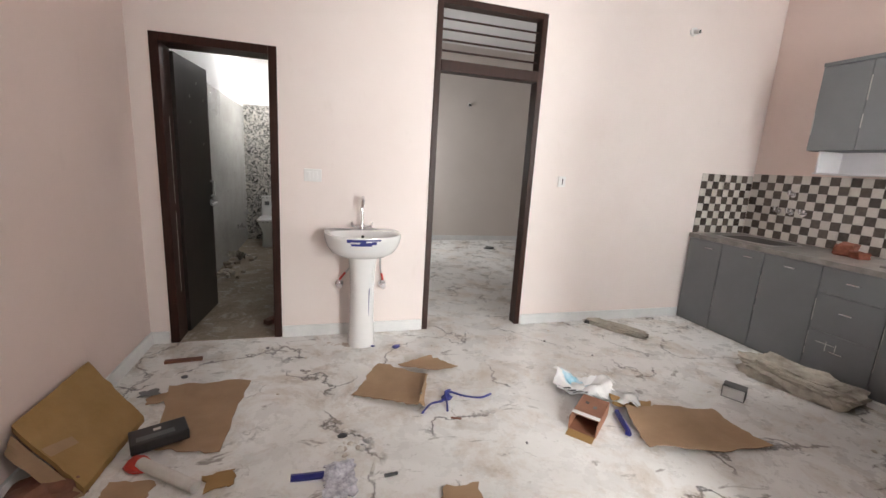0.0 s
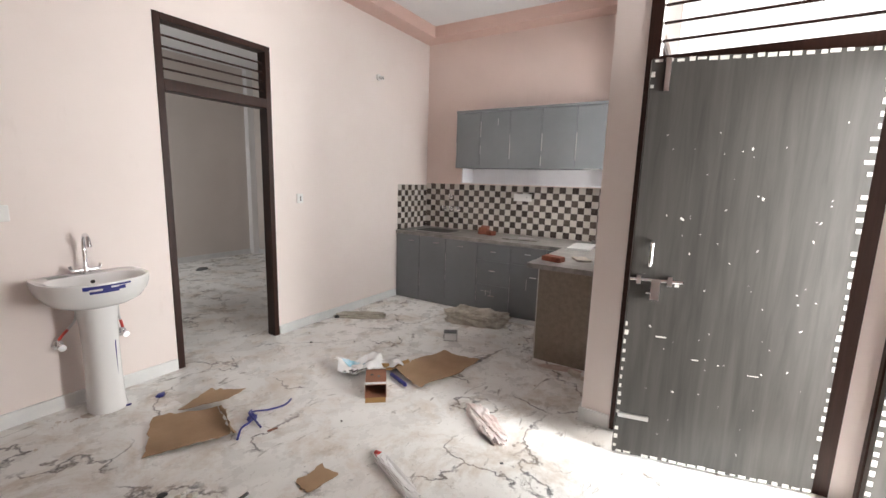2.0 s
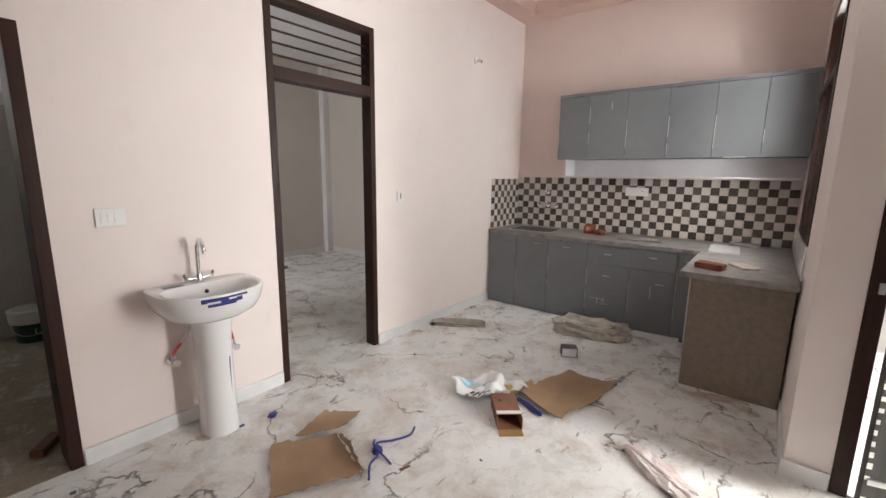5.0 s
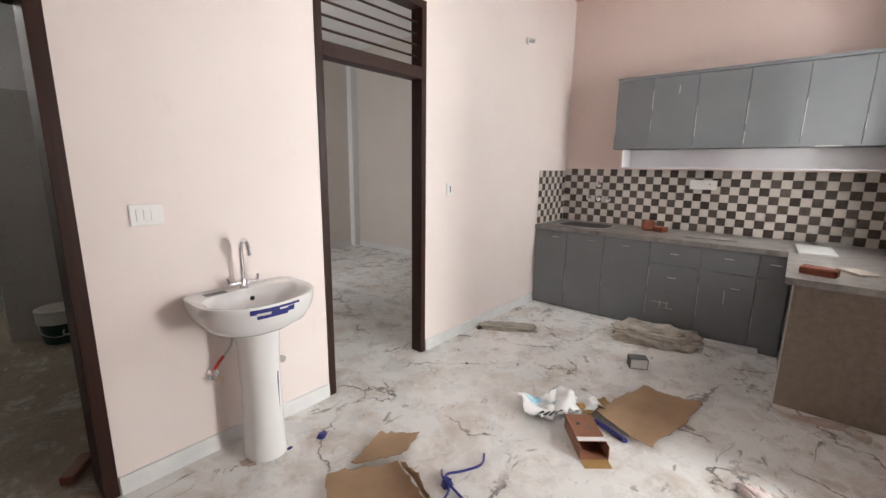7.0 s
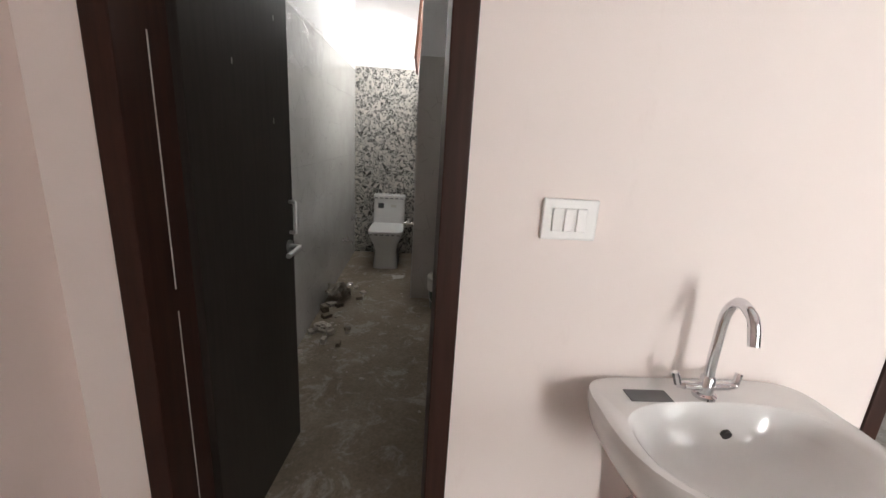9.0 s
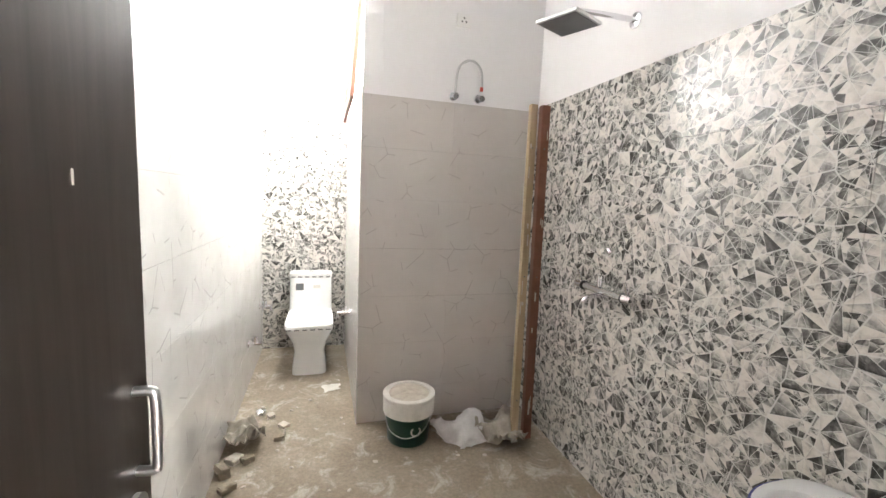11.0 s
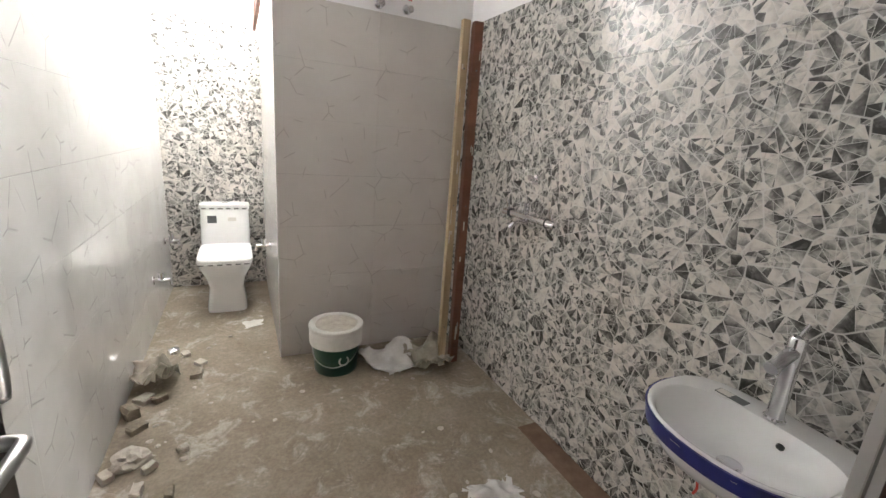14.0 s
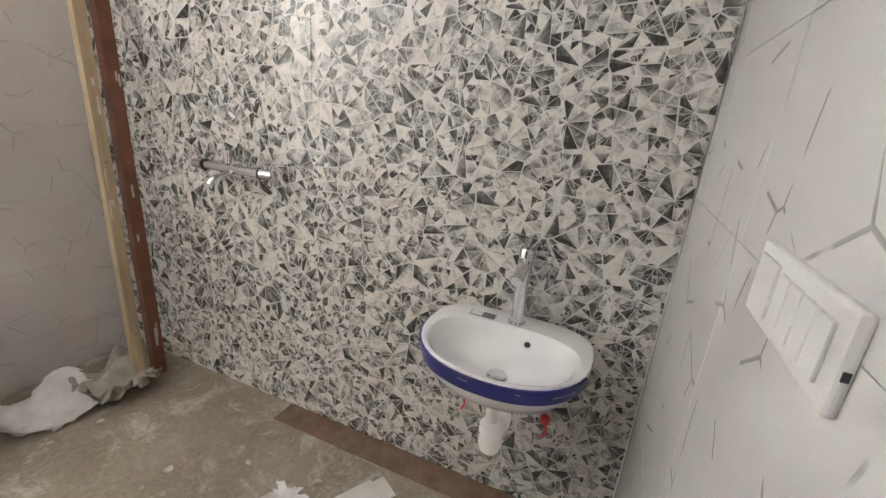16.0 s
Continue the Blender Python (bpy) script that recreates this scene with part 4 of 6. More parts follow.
part("rim", loft([[(x * a, y * b, z) for x, y in sk_out] for a, b, z in ((0.21, 0.28, 0.0), (0.21, 0.28, 0.004), (0.19, 0.26, 0.005), (0.185, 0.255, 0.002))], True, True), STEEL, sk, "", True)
# no hollow here: the bowl's shade is a flat black sheet
part("bowl_floor", loft([[(x * a, y * b, z) for x, y in sk_out] for a, b, z in ((0.186, 0.256, 0.0015), (0.18, 0.25, 0.0025))]), BLACK_PLASTIC, sk, "flat black sheet for the shade inside the bowl")
for y, z in ((2.98, 1.14), (2.87, 1.14), (2.76, 1.14), (2.88, 1.30)):
    tp = thing("wall_tap", "chrome stub tap on the checkered tiles above the sink", "tap", Matrix.Translation((4.924, y, z)), "taps above the sink")
    part("flange", rod((0, 0, 0), (-0.012, 0, 0), 0.028), CHROME, tp, "", True)
    part("stem", rod((-0.012, 0, 0), (-0.07, 0, 0), 0.011), CHROME, tp, "", True)
    part("knob", rod((-0.055, 0, -0.005), (-0.06, 0, 0.04), 0.015, 0.018), CHROME, tp, "", True)


def rubble(name, x, y, z, sx, sy, sz, rz, mat, label, cat, seed, group=""):
    """A broken brick or lump with chipped corners."""
    r = random.Random(seed)
    bm = bmesh.new()
    bm_box(bm, -sx / 2, sx / 2, -sy / 2, sy / 2, 0, sz, min(sx, sy, sz) * 0.14)
    for v in bm.verts:
        k = min(sx, sy, sz) * 0.16
        v.co += Vector((r.uniform(-k, k), r.uniform(-k, k), r.uniform(-k, k) if v.co.z > sz * 0.4 else 0))
    ob = part(name, bm, mat, None, label)
    ob.matrix_basis = pose(x, y, z, 0, 0, rz)
    return tagged(ob, label, cat, group)


rubble("brick_piece", 4.70, 2.26, 0.871, 0.16, 0.11, 0.09, 20, BRICK_RED, "broken red brick on the granite worktop", "brick", 1)
rubble("brick_piece", 4.62, 2.13, 0.871, 0.10, 0.08, 0.05, 70, BRICK_RED, "small broken red brick on the worktop", "brick", 2)
rubble("brick_piece", 3.42, 0.985, 0.873, 0.17, 0.09, 0.04, 75, BRICK_RED, "flat piece of red brick on the counter end", "brick", 3)
rubble("granite_offcut", 4.55, 1.70, 0.871, 0.28, 0.40, 0.014, 8, GRANITE, "dusty stone offcut lying on the worktop", "stone offcut", 4)
rubble("granite_offcut", 4.48, 1.62, 0.886, 0.10, 0.16, 0.012, -15, STEEL, "crumpled metal foil scrap on the worktop", "metal scrap", 5)
rubble("granite_offcut", 3.62, 0.80, 0.873, 0.18, 0.12, 0.016, 30, PLASTER, "plaster-smeared offcut on the counter end", "stone offcut", 6)
rubble("granite_offcut", 4.80, 0.86, 0.871, 0.10, 0.22, 0.03, 5, GRANITE, "grey stone offcut against the tiles", "stone offcut", 7)
# added pale slab: the window's reflection in the dark counter, done as a shape
rubble("granite_offcut", 4.40, 0.98, 0.872, 0.45, 0.22, 0.014, 3, SKIRTING, "pale slab added for the window's reflection on the counter corner", "stone offcut", 8)
so = thing("power_socket", "white double socket plate on the checkered tiles", "socket", Matrix.Translation((4.920, 1.86, 1.335)))
part("plate", box(-0.014, 0, -0.115, 0.115, -0.045, 0.045, 0.004), PLASTIC_WHITE, so)
for y in (-0.055, 0.055):
    part("insert", box(-0.018, -0.014, y - 0.035, y + 0.035, -0.028, 0.028, 0.002), PLASTIC_WHITE, so)
part("pin_hole", rod((-0.0185, -0.055, 0.008), (-0.018, -0.055, 0.008), 0.006, seg=8), BLACK_PLASTIC, so)

for k, (y1, y0) in enumerate(((2.663, 2.33), (2.33, 1.95), (1.95, 1.57), (1.57, 1.19), (1.19, 0.83), (0.83, 0.505))):
    u = thing("wall_cabinet", "blue-grey laminate wall cabinet with plaster smears on its door edge", "cabinet", Matrix.Translation((4.64, y0, 1.675)), "kitchen wall cabinets")
    w = y1 - y0
    part("body", box(0, 0.288, 0.0005, w - 0.0005, 0, 0.655), CAB_EDGE, u)
    part("door", box(-0.018, -0.0005, 0.002, w - 0.002, 0.002, 0.653, 0.0015), CABINET_GREY, u)
    part("top_strip", box(-0.028, 0.288, 0.0, w, 0.656, 0.685, 0.002), CABINET_GREY, u)
    rr = random.Random(40 + k)
    for j in range(2):
        z = rr.uniform(0.02, 0.4)
        part("plaster_smear", box(-0.0195, -0.0182, w - 0.006 - rr.uniform(0, 0.004), w - 0.002, z, z + rr.uniform(0.08, 0.22)), TAPE_WHITE, u, "streak of dried white filler")
    if k == 1:
        part("plaster_smear", box(-0.0195, -0.0182, 0.15, 0.156, 0.50, 0.57), TAPE_WHITE, u, "streak of dried white filler")
    if k == 4:
        part("peeling_edge", box(-0.026, -0.019, 0.1, 0.26, -0.002, 0.006), TAPE_WHITE, u, "peeling edge strip")
sh = thing("open_shelf", "white laminate open shelf below the wall cabinets", "shelf", Matrix.Translation((4.64, 0.505, 1.487)))
part("back_panel", box(0.262, 0.286, 0, 2.07, 0.012, 0.187), CARCASS_WHITE, sh)
part("shelf_board", box(-0.01, 0.286, 0, 2.08, 0, 0.012, 0.002), CARCASS_WHITE, sh)
part("side_panel", box(0.0, 0.262, 2.055, 2.07, 0.012, 0.187, 0.001), CARCASS_WHITE, sh)

# ---- things lying on the living room floor ----


def sheet_piece(corners, seed, lift=0.012, thick=0.004, n=10, wave=1.0, edge=0.01):
    """A thin bent sheet over four floor corners (x, y, z)."""
    r = random.Random(seed)
    a, b, c, d = [Vector(p) for p in corners]
    off = Vector((r.uniform(0, 50), r.uniform(0, 50), 0))
    top, bot = [], []
    bm = bmesh.new()
    for i in range(n + 1):
        rt, rb = [], []
        for j in range(n + 1):
            u, v = i / n, j / n
            p = a.lerp(b, u).lerp(d.lerp(c, u), v)
            if i in (0, n) or j in (0, n):
                p += Vector((r.uniform(-edge, edge), r.uniform(-edge, edge), 0))
            h = max(0.0, noise.noise(p * 4 * wave + off) * 0.5 + noise.noise(p * 9 * wave + off) * 0.25 + 0.25) * lift
            rt.append(bm.verts.new((p.x, p.y, p.z + h + thick + 0.001)))
            rb.append(bm.verts.new((p.x, p.y, p.z + h + 0.001)))
        top.append(rt)
        bot.append(rb)
    for i in range(n):
        for j in range(n):
            bm.faces.new((top[i][j], top[i + 1][j], top[i + 1][j + 1], top[i][j + 1]))
            bm.faces.new((bot[i][j], bot[i][j + 1], bot[i + 1][j + 1], bot[i + 1][j]))
    for i in range(n):
        for q in ((top[i][0], bot[i][0], bot[i + 1][0], top[i + 1][0]), (top[i + 1][n], bot[i + 1][n], bot[i][n], top[i][n]),
                  (top[0][i + 1], bot[0][i + 1], bot[0][i], top[0][i]), (top[n][i], bot[n][i], bot[n][i + 1], top[n][i + 1])):
            bm.faces.new(q)
    bmesh.ops.recalc_face_normals(bm, faces=bm.faces)
    return bm


def crumple(x, y, z, sx, sy, sz, rz, seed, sub=4, rough=0.45, freq=2.2, sharp=False, sq=1.0):
    """A crumpled soft heap resting on z."""
    bm = bmesh.new()
    bmesh.ops.create_icosphere(bm, subdivisions=sub, radius=1)
    off = Vector((seed * 7.3, seed * 3.1, seed))
    for v in bm.verts:
        p = v.co.normalized()
        if sq != 1.0:
            p = Vector([math.copysign(abs(c) ** sq, c) for c in p])
        f = noise.noise(p * freq + off)
        g = noise.noise(p * freq * 2.7 + off)
        k = 1 + rough * ((1 - 2 * abs(f)) * 0.6 + g * 0.7 if sharp else f + 0.5 * g)
        q = p * k
        v.co = Vector((q.x * sx / 2, q.y * sy / 2, max(q.z, -0.25) * sz / 2 + sz * 0.125))
    lowest = min(v.co.z for v in bm.verts)
    bmesh.ops.translate(bm, vec=(0, 0, -lowest), verts=bm.verts)
    bmesh.ops.transform(bm, matrix=pose(x, y, z, 0, 0, rz), verts=bm.verts)
    return bm


def litter(name, bm, mat, label, cat, smooth=False, group=""):
    return tagged(part(name, bm, mat, None, label, smooth), label, cat, group)


F0 = 0.0
litter("cardboard_sheet", sheet_piece([(-0.14, 2.65, 0), (0.303, 2.637, 0), (0.262, 1.967, 0), (-0.03, 2.05, 0)], 3, 0.02), CARDBOARD, "flat torn brown cardboard sheet on the marble floor", "cardboard")
big = thing("cardboard_carton", "flattened yellow-brown carton with tape leaning against the pink wall", "cardboard box")
CB = [(-0.425, 2.44, 0.255), (-0.15, 2.30, 0.0), (-0.185, 1.82, 0.0), (-0.425, 1.88, 0.266)]
part("panel", sheet_piece(CB, 61, 0.012, 0.03, 10, 0.5, 0.004), CARD_YELLOW, big, "yellow-brown carton face")
part("flap", sheet_piece([(-0.425, 1.872, 0.262), (-0.185, 1.812, 0.0), (-0.235, 1.79, 0.0), (-0.435, 1.84, 0.20)], 62, 0.006, 0.004, 6, 0.5, 0.003), CARDBOARD, big, "folded carton flap")
part("tape", sheet_piece([(-0.33, 1.86, 0.197), (-0.29, 1.98, 0.163), (-0.265, 1.975, 0.135), (-0.30, 1.855, 0.163)], 63, 0.003, 0.001, 4, 0.5, 0.001), CARDBOARD, big, "strip of brown parcel tape")
dk = thing("dark_box", "low black plastic case with a clear lid on the cardboard", "plastic case", pose(-0.01, 2.09, 0.028, 0, 0, 24))
part("case", box(-0.115, 0.115, -0.065, 0.065, 0, 0.05, 0.006), BLACK_PLASTIC, dk, "black plastic tray")
part("label", box(-0.09, 0.06, -0.045, -0.01, 0.0505, 0.0515), CAB_EDGE, dk, "scuffed grey label")
part("label", box(-0.02, 0.01, 0.01, 0.03, 0.0505, 0.0515), PAPER, dk, "small pale sticker")
litter("crushed_box", crumple(-0.33, 1.84, 0, 0.3, 0.24, 0.13, 20, 9, 3, 0.3), BROWN_PIPE, "crushed dark brown packing by the wall", "packaging")
rl = thing("paint_roller_pack", "white paper-wrapped tube with a red plastic end", "packaged tube", pose(0.07, 1.86, 0.026, 0, 0, -37))
part("tube", rod((-0.13, 0, 0), (0.20, 0, 0), 0.025, seg=14), PAPER, rl, "pink-white paper wrapping", True)
part("end_cap", crumple(-0.15, 0, -0.025, 0.12, 0.09, 0.06, 0, 3, 3, 0.25), RED_PLASTIC, rl, "red plastic end", True)
litter("cardboard_scrap", sheet_piece([(0.24, 1.82, 0), (0.35, 1.85, 0), (0.38, 1.75, 0), (0.27, 1.72, 0)], 8, 0.03, n=6), CARD_YELLOW, "small curled scrap of yellow cardboard", "cardboard")
litter("cardboard_scrap", sheet_piece([(-0.12, 1.87, 0), (0.06, 1.83, 0), (0.05, 1.72, 0), (-0.13, 1.76, 0)], 18, 0.02, n=6), CARDBOARD, "torn cardboard strip on the floor", "cardboard")
litter("cardboard_scrap", sheet_piece([(-0.21, 2.52, 0), (-0.10, 2.58, 0), (-0.07, 2.50, 0), (-0.18, 2.44, 0)], 28, 0.02, n=6), CARDBOARD, "small torn cardboard scrap", "cardboard")
litter("paper_scrap", sheet_piece([(-0.25, 2.46, 0), (-0.17, 2.47, 0), (-0.15, 2.36, 0), (-0.24, 2.37, 0)], 29, 0.03, 0.001, n=6), PAPER, "crumpled white paper scrap", "paper")
litter("dark_scrap", sheet_piece([(-0.27, 2.6, 0), (-0.18, 2.62, 0), (-0.16, 2.55, 0), (-0.26, 2.53, 0)], 30, 0.03, 0.002, n=6), CAB_EDGE, "dark grey torn packaging scrap", "packaging")
litter("wood_stick", box(-0.11, 0.11, -0.018, 0.018, 0.001, 0.02, 0.004, pose(-0.155, 2.975, 0, 0, 0, 5)), BROWN_PIPE, "short dark offcut of wood on the floor", "wood offcut")

# folded brown cardboard with a curled flap, and blue strap
ca = thing("cardboard_folded", "folded brown cardboard with a curled flap on the floor", "cardboard", Matrix.Translation((0, 0, 0)))
part("sheet", sheet_piece([(1.09, 2.68, 0), (1.40, 2.50, 0), (1.262, 2.13, 0.035), (0.905, 2.35, 0)], 11, 0.05, n=12, wave=0.6), CARDBOARD, ca)
part("flap", sheet_piece([(1.40, 2.50, 0.015), (1.33, 2.30, 0.09), (1.262, 2.13, 0.05), (1.30, 2.16, 0.005)], 12, 0.02, n=8), CARDBOARD, ca, "upturned flap")
part("flap", sheet_piece([(1.23, 2.66, 0.01), (1.46, 2.72, 0.03), (1.64, 2.58, 0.01), (1.40, 2.48, 0.05)], 13, 0.05, n=10), CARDBOARD, ca, "curled flap")
litter("paper_scrap", sheet_piece([(1.30, 2.85, 0), (1.45, 2.84, 0), (1.44, 2.68, 0), (1.31, 2.68, 0)], 14, 0.015, 0.001), PAPER, "thin pinkish-white sheet of paper", "paper")
st = thing("blue_strap", "knotted dark blue plastic strap on the floor", "packing strap")
part("strap", tube([(1.27, 2.09, 0.012), (1.34, 2.16, 0.02), (1.42, 2.19, 0.014), (1.47, 2.25, 0.03), (1.56, 2.22, 0.012), (1.65, 2.17, 0.02), (1.735, 2.21, 0.012)], 0.0062, 6), BLUE_TAPE, st)
part("strap", tube([(1.42, 2.09, 0.010), (1.44, 2.17, 0.012), (1.45, 2.25, 0.03), (1.50, 2.30, 0.012)], 0.0062, 6), BLUE_TAPE, st)
part("knot", crumple(1.455, 2.23, 0, 0.075, 0.05, 0.035, 30, 5, 3, 0.5), BLUE_TAPE, st)
litter("blue_tape_scrap", crumple(1.275, 2.98, 0, 0.07, 0.045, 0.03, 40, 6, 2, 0.4), BLUE_TAPE, "crumpled dark blue tape scrap", "tape")
litter("blue_tape_scrap", crumple(1.10, 3.02, 0, 0.035, 0.025, 0.015, 0, 7, 2, 0.4), BLUE_TAPE, "tiny dark blue tape scrap", "tape")

# opened carton, plastic film and cardboard by the kitchen
pf = thing("plastic_film", "crumpled glossy white plastic packing film with blue print", "plastic film")
part("sheet", sheet_piece([(2.25, 2.34, 0), (2.55, 2.16, 0), (2.46, 1.98, 0), (2.14, 2.10, 0)], 21, 0.17, 0.002, 26, 1.3, 0.02), POLYBAG, pf, "", False)
part("print", sheet_piece([(2.27, 2.29, 0.0015), (2.40, 2.215, 0.0015), (2.36, 2.10, 0.0015), (2.245, 2.17, 0.0015)], 21, 0.17, 0.002, 14, 1.3, 0.008), PRINT_BLUE, pf, "pale blue print on the film")
for k in range(4):
    x, y = 2.20 + 0.022 * k, 2.155 - 0.028 * k
    part("print_bar", sheet_piece([(x, y, 0.002), (x + 0.05, y - 0.02, 0.002), (x + 0.046, y - 0.029, 0.002), (x - 0.004, y - 0.009, 0.002)], 21, 0.17, 0.002, 5, 1.3, 0.0005), BLACK_PLASTIC, pf, "dark bar of print on the film")
part("sheet", sheet_piece([(2.36, 2.20, 0.03), (2.66, 2.03, 0.0), (2.56, 1.86, 0.0), (2.33, 2.02, 0.02)], 22, 0.13, 0.002, 24, 1.5, 0.02), POLYBAG, pf)
part("inner_white", sheet_piece([(2.24, 2.26, 0.01), (2.42, 2.18, 0.03), (2.36, 2.04, 0.03), (2.20, 2.12, 0.01)], 23, 0.10, 0.002, 18, 2.0, 0.01), WHITE_CLOTH, pf, "white inner wrapping")
bx = thing("small_carton", "opened small printed brown carton on its side", "cardboard box", pose(2.20, 1.86, 0, 0, 0, 40))
for q in ((-0.15, 0.13, -0.075, 0.075, 0.0, 0.004), (-0.15, 0.13, -0.075, -0.071, 0.004, 0.075), (-0.15, 0.13, 0.071, 0.075, 0.004, 0.075), (0.126, 0.13, -0.071, 0.071, 0.004, 0.075)):
    part("side", box(*q, 0.001), CARD_PRINT, bx)
part("lid", box(-0.11, 0.13, -0.075, 0.075, 0.076, 0.080, 0.001), CARD_PRINT, bx, "printed orange-brown face")
part("flap", box(-0.215, -0.151, -0.07, 0.07, 0.001, 0.004, 0.001), CARD_YELLOW, bx, "open flap")
part("print_bar", box(0.0, 0.03, -0.03, -0.012, 0.0802, 0.0806), CAB_EDGE, bx, "dark printed mark")
part("label_strip", box(-0.108, -0.075, -0.0745, 0.0745, 0.0802, 0.0808), SKIRTING, bx, "grey-white label strip")
part("print_bar", box(0.03, 0.055, 0.02, 0.04, 0.0802, 0.0806), BLACK_PLASTIC, bx, "dark printed mark")
litter("cardboard_sheet", sheet_piece([(2.46, 1.90, 0), (2.99, 1.77, 0), (3.03, 1.42, 0), (2.335, 1.55, 0)], 15, 0.09, n=14, wave=0.5), CARDBOARD, "bent sheet of brown cardboard", "cardboard")
litter("cardboard_scrap", sheet_piece([(2.45, 2.02, 0.02), (2.68, 1.93, 0.02), (2.64, 1.84, 0.01), (2.42, 1.93, 0.01)], 16, 0.06, n=8), CARD_YELLOW, "curled strip of cardboard", "cardboard")
litter("blue_strap_end", tube([(2.40, 1.88, 0.02), (2.37, 1.80, 0.02), (2.34, 1.70, 0.012), (2.31, 1.68, 0.03)], 0.014, 6), BLUE_TAPE, "short piece of dark blue strap", "packing strap")
sb = thing("small_tray_box", "small open dark carton lying on its side", "cardboard box", pose(3.33, 1.90, 0, 0, 0, -60) @ Matrix.Diagonal((0.85, 0.9, 0.8, 1)))
for q in ((-0.075, 0.075, -0.05, 0.05, 0, 0.005), (-0.075, 0.075, -0.05, 0.05, 0.095, 0.10), (-0.075, -0.07, -0.05, 0.05, 0.005, 0.095), (0.07, 0.075, -0.05, 0.05, 0.005, 0.095), (-0.07, 0.07, 0.045, 0.05, 0.005, 0.095)):
    part("side", box(*q, 0.001), CAB_EDGE, sb)
# the carton is empty; this added block gives the bright floor seen through it
part("inner_white", box(-0.069, 0.069, -0.0485, 0.04, 0.0055, 0.088, 0.002), WHITE_PAINT, sb, "white block added for the bright floor seen through the empty carton")
# filled sack by the cabinets
litter("cement_sack", crumple(3.93, 1.93, 0, 0.30, 0.64, 0.20, 13, 31, 5, 0.24, 2.6, False, 0.42), SACK, "dirty half-empty woven cement sack lying by the cabinets", "sack", True)
litter("stone_offcut", box(-0.21, 0.21, -0.022, 0.022, 0.001, 0.045, 0.003, pose(4.19, 1.43, 0, 0, 0, 97)), SKIRTING, "long narrow marble offcut by the cabinets", "stone offcut")
litter("paper_sack_scrap", crumple(3.315, 3.05, 0, 0.46, 0.13, 0.065, -56, 33, 4, 0.4, 2.2, True, 0.6), SACK, "dusty folded paper sack by the wall", "paper sack")
litter("black_scrap", crumple(3.15, 3.23, 0, 0.08, 0.06, 0.05, 0, 34, 2, 0.4), BLACK_PLASTIC, "small black plastic lump", "plastic scrap")
litter("pink_dust_heap", crumple(3.31, 0.83, 0, 0.10, 0.34, 0.02, 12, 35, 3, 0.3), PINK_DUST, "low heap of pink brick dust", "dust heap")
rubble("plaster_lump", 3.25, 0.70, 0.001, 0.10, 0.04, 0.035, 60, PLASTER, "broken white plaster lump on the floor", "rubble", 71)
litter("plaster_lump", crumple(3.22, 0.62, 0, 0.05, 0.04, 0.03, 0, 36, 2, 0.3), PLASTER, "small white plaster lump on the floor", "rubble")
litter("plastic_bag", crumple(2.225, 0.98, 0, 0.37, 0.115, 0.075, 52, 41, 5, 0.38, 1.7, True, 0.6), PINK_WRAP, "crumpled pinkish-white plastic wrapper on the bright floor", "plastic bag")
tb = thing("wrapped_tube", "long plastic-wrapped tube with a red tip on the floor", "packaged tube", pose(1.54, 1.16, 0.022, 0, 0, 67))
part("tube", crumple(-0.02, 0, -0.022, 0.40, 0.062, 0.06, 0, 47, 4, 0.3, 2.4, True, 0.5), POLYBAG, tb, "clear wrapped pale tube")
part("tip", rod((0.17, 0, 0), (0.21, 0.005, 0), 0.022, 0.012, seg=10), RED_PLASTIC, tb, "red cap")
part("wrap_end", crumple(0.22, 0, -0.02, 0.08, 0.06, 0.03, 0, 8, 2, 0.5), POLYBAG, tb)
litter("cardboard_scrap", sheet_piece([(1.23, 1.55, 0), (1.40, 1.535, 0), (1.39, 1.40, 0), (1.215, 1.43, 0)], 17, 0.015, n=6), CARDBOARD, "square scrap of brown cardboard", "cardboard")
litter("red_scrap", sheet_piece([(1.16, 1.33, 0), (1.21, 1.32, 0), (1.20, 1.25, 0), (1.15, 1.24, 0)], 19, 0.02, n=5), RED_PLASTIC, "torn red plastic scrap", "plastic scrap")
litter("foil_pack", sheet_piece([(0.74, 1.77, 0), (0.88, 1.79, 0), (0.87, 1.58, 0), (0.74, 1.56, 0)], 20, 0.05, 0.006, n=14, wave=3), FOAM_PRINT, "crinkled white printed foam wrapper", "wrapper")
litter("blue_pen_strap", tube([(0.60, 1.73, 0.012), (0.66, 1.725, 0.012), (0.74, 1.72, 0.014)], 0.016, 6), BLUE_TAPE, "short dark blue plastic strip", "tape")
rc = random.Random(21)
for k in range(16):
    a, r2 = rc.uniform(0, 6.28), rc.uniform(0, 0.1)
    c2 = rc.uniform(0.012, 0.035)
    litter("plaster_crumb", crumple(0.83 + r2 * math.cos(a), 1.88 + 0.7 * r2 * math.sin(a), 0, c2, c2 * 0.8, c2 * 0.7, k * 50, 140 + k, 2, 0.5, 2.5, True), PAPER if k % 3 else PLASTER, "pale plaster crumb on the marble floor", "rubble", False, "plaster crumbs")
litter("black_crumb", crumple(0.83, 1.99, 0, 0.05, 0.035, 0.02, 0, 45, 2, 0.3), BLACK_PLASTIC, "small dark plastic lump", "plastic scrap")
litter("screw_anchor", rod((0.945, 1.69, 0.01), (0.97, 1.77, 0.01), 0.010, 0.006, seg=8), PAPER, "pale plastic wall plug", "wall plug")
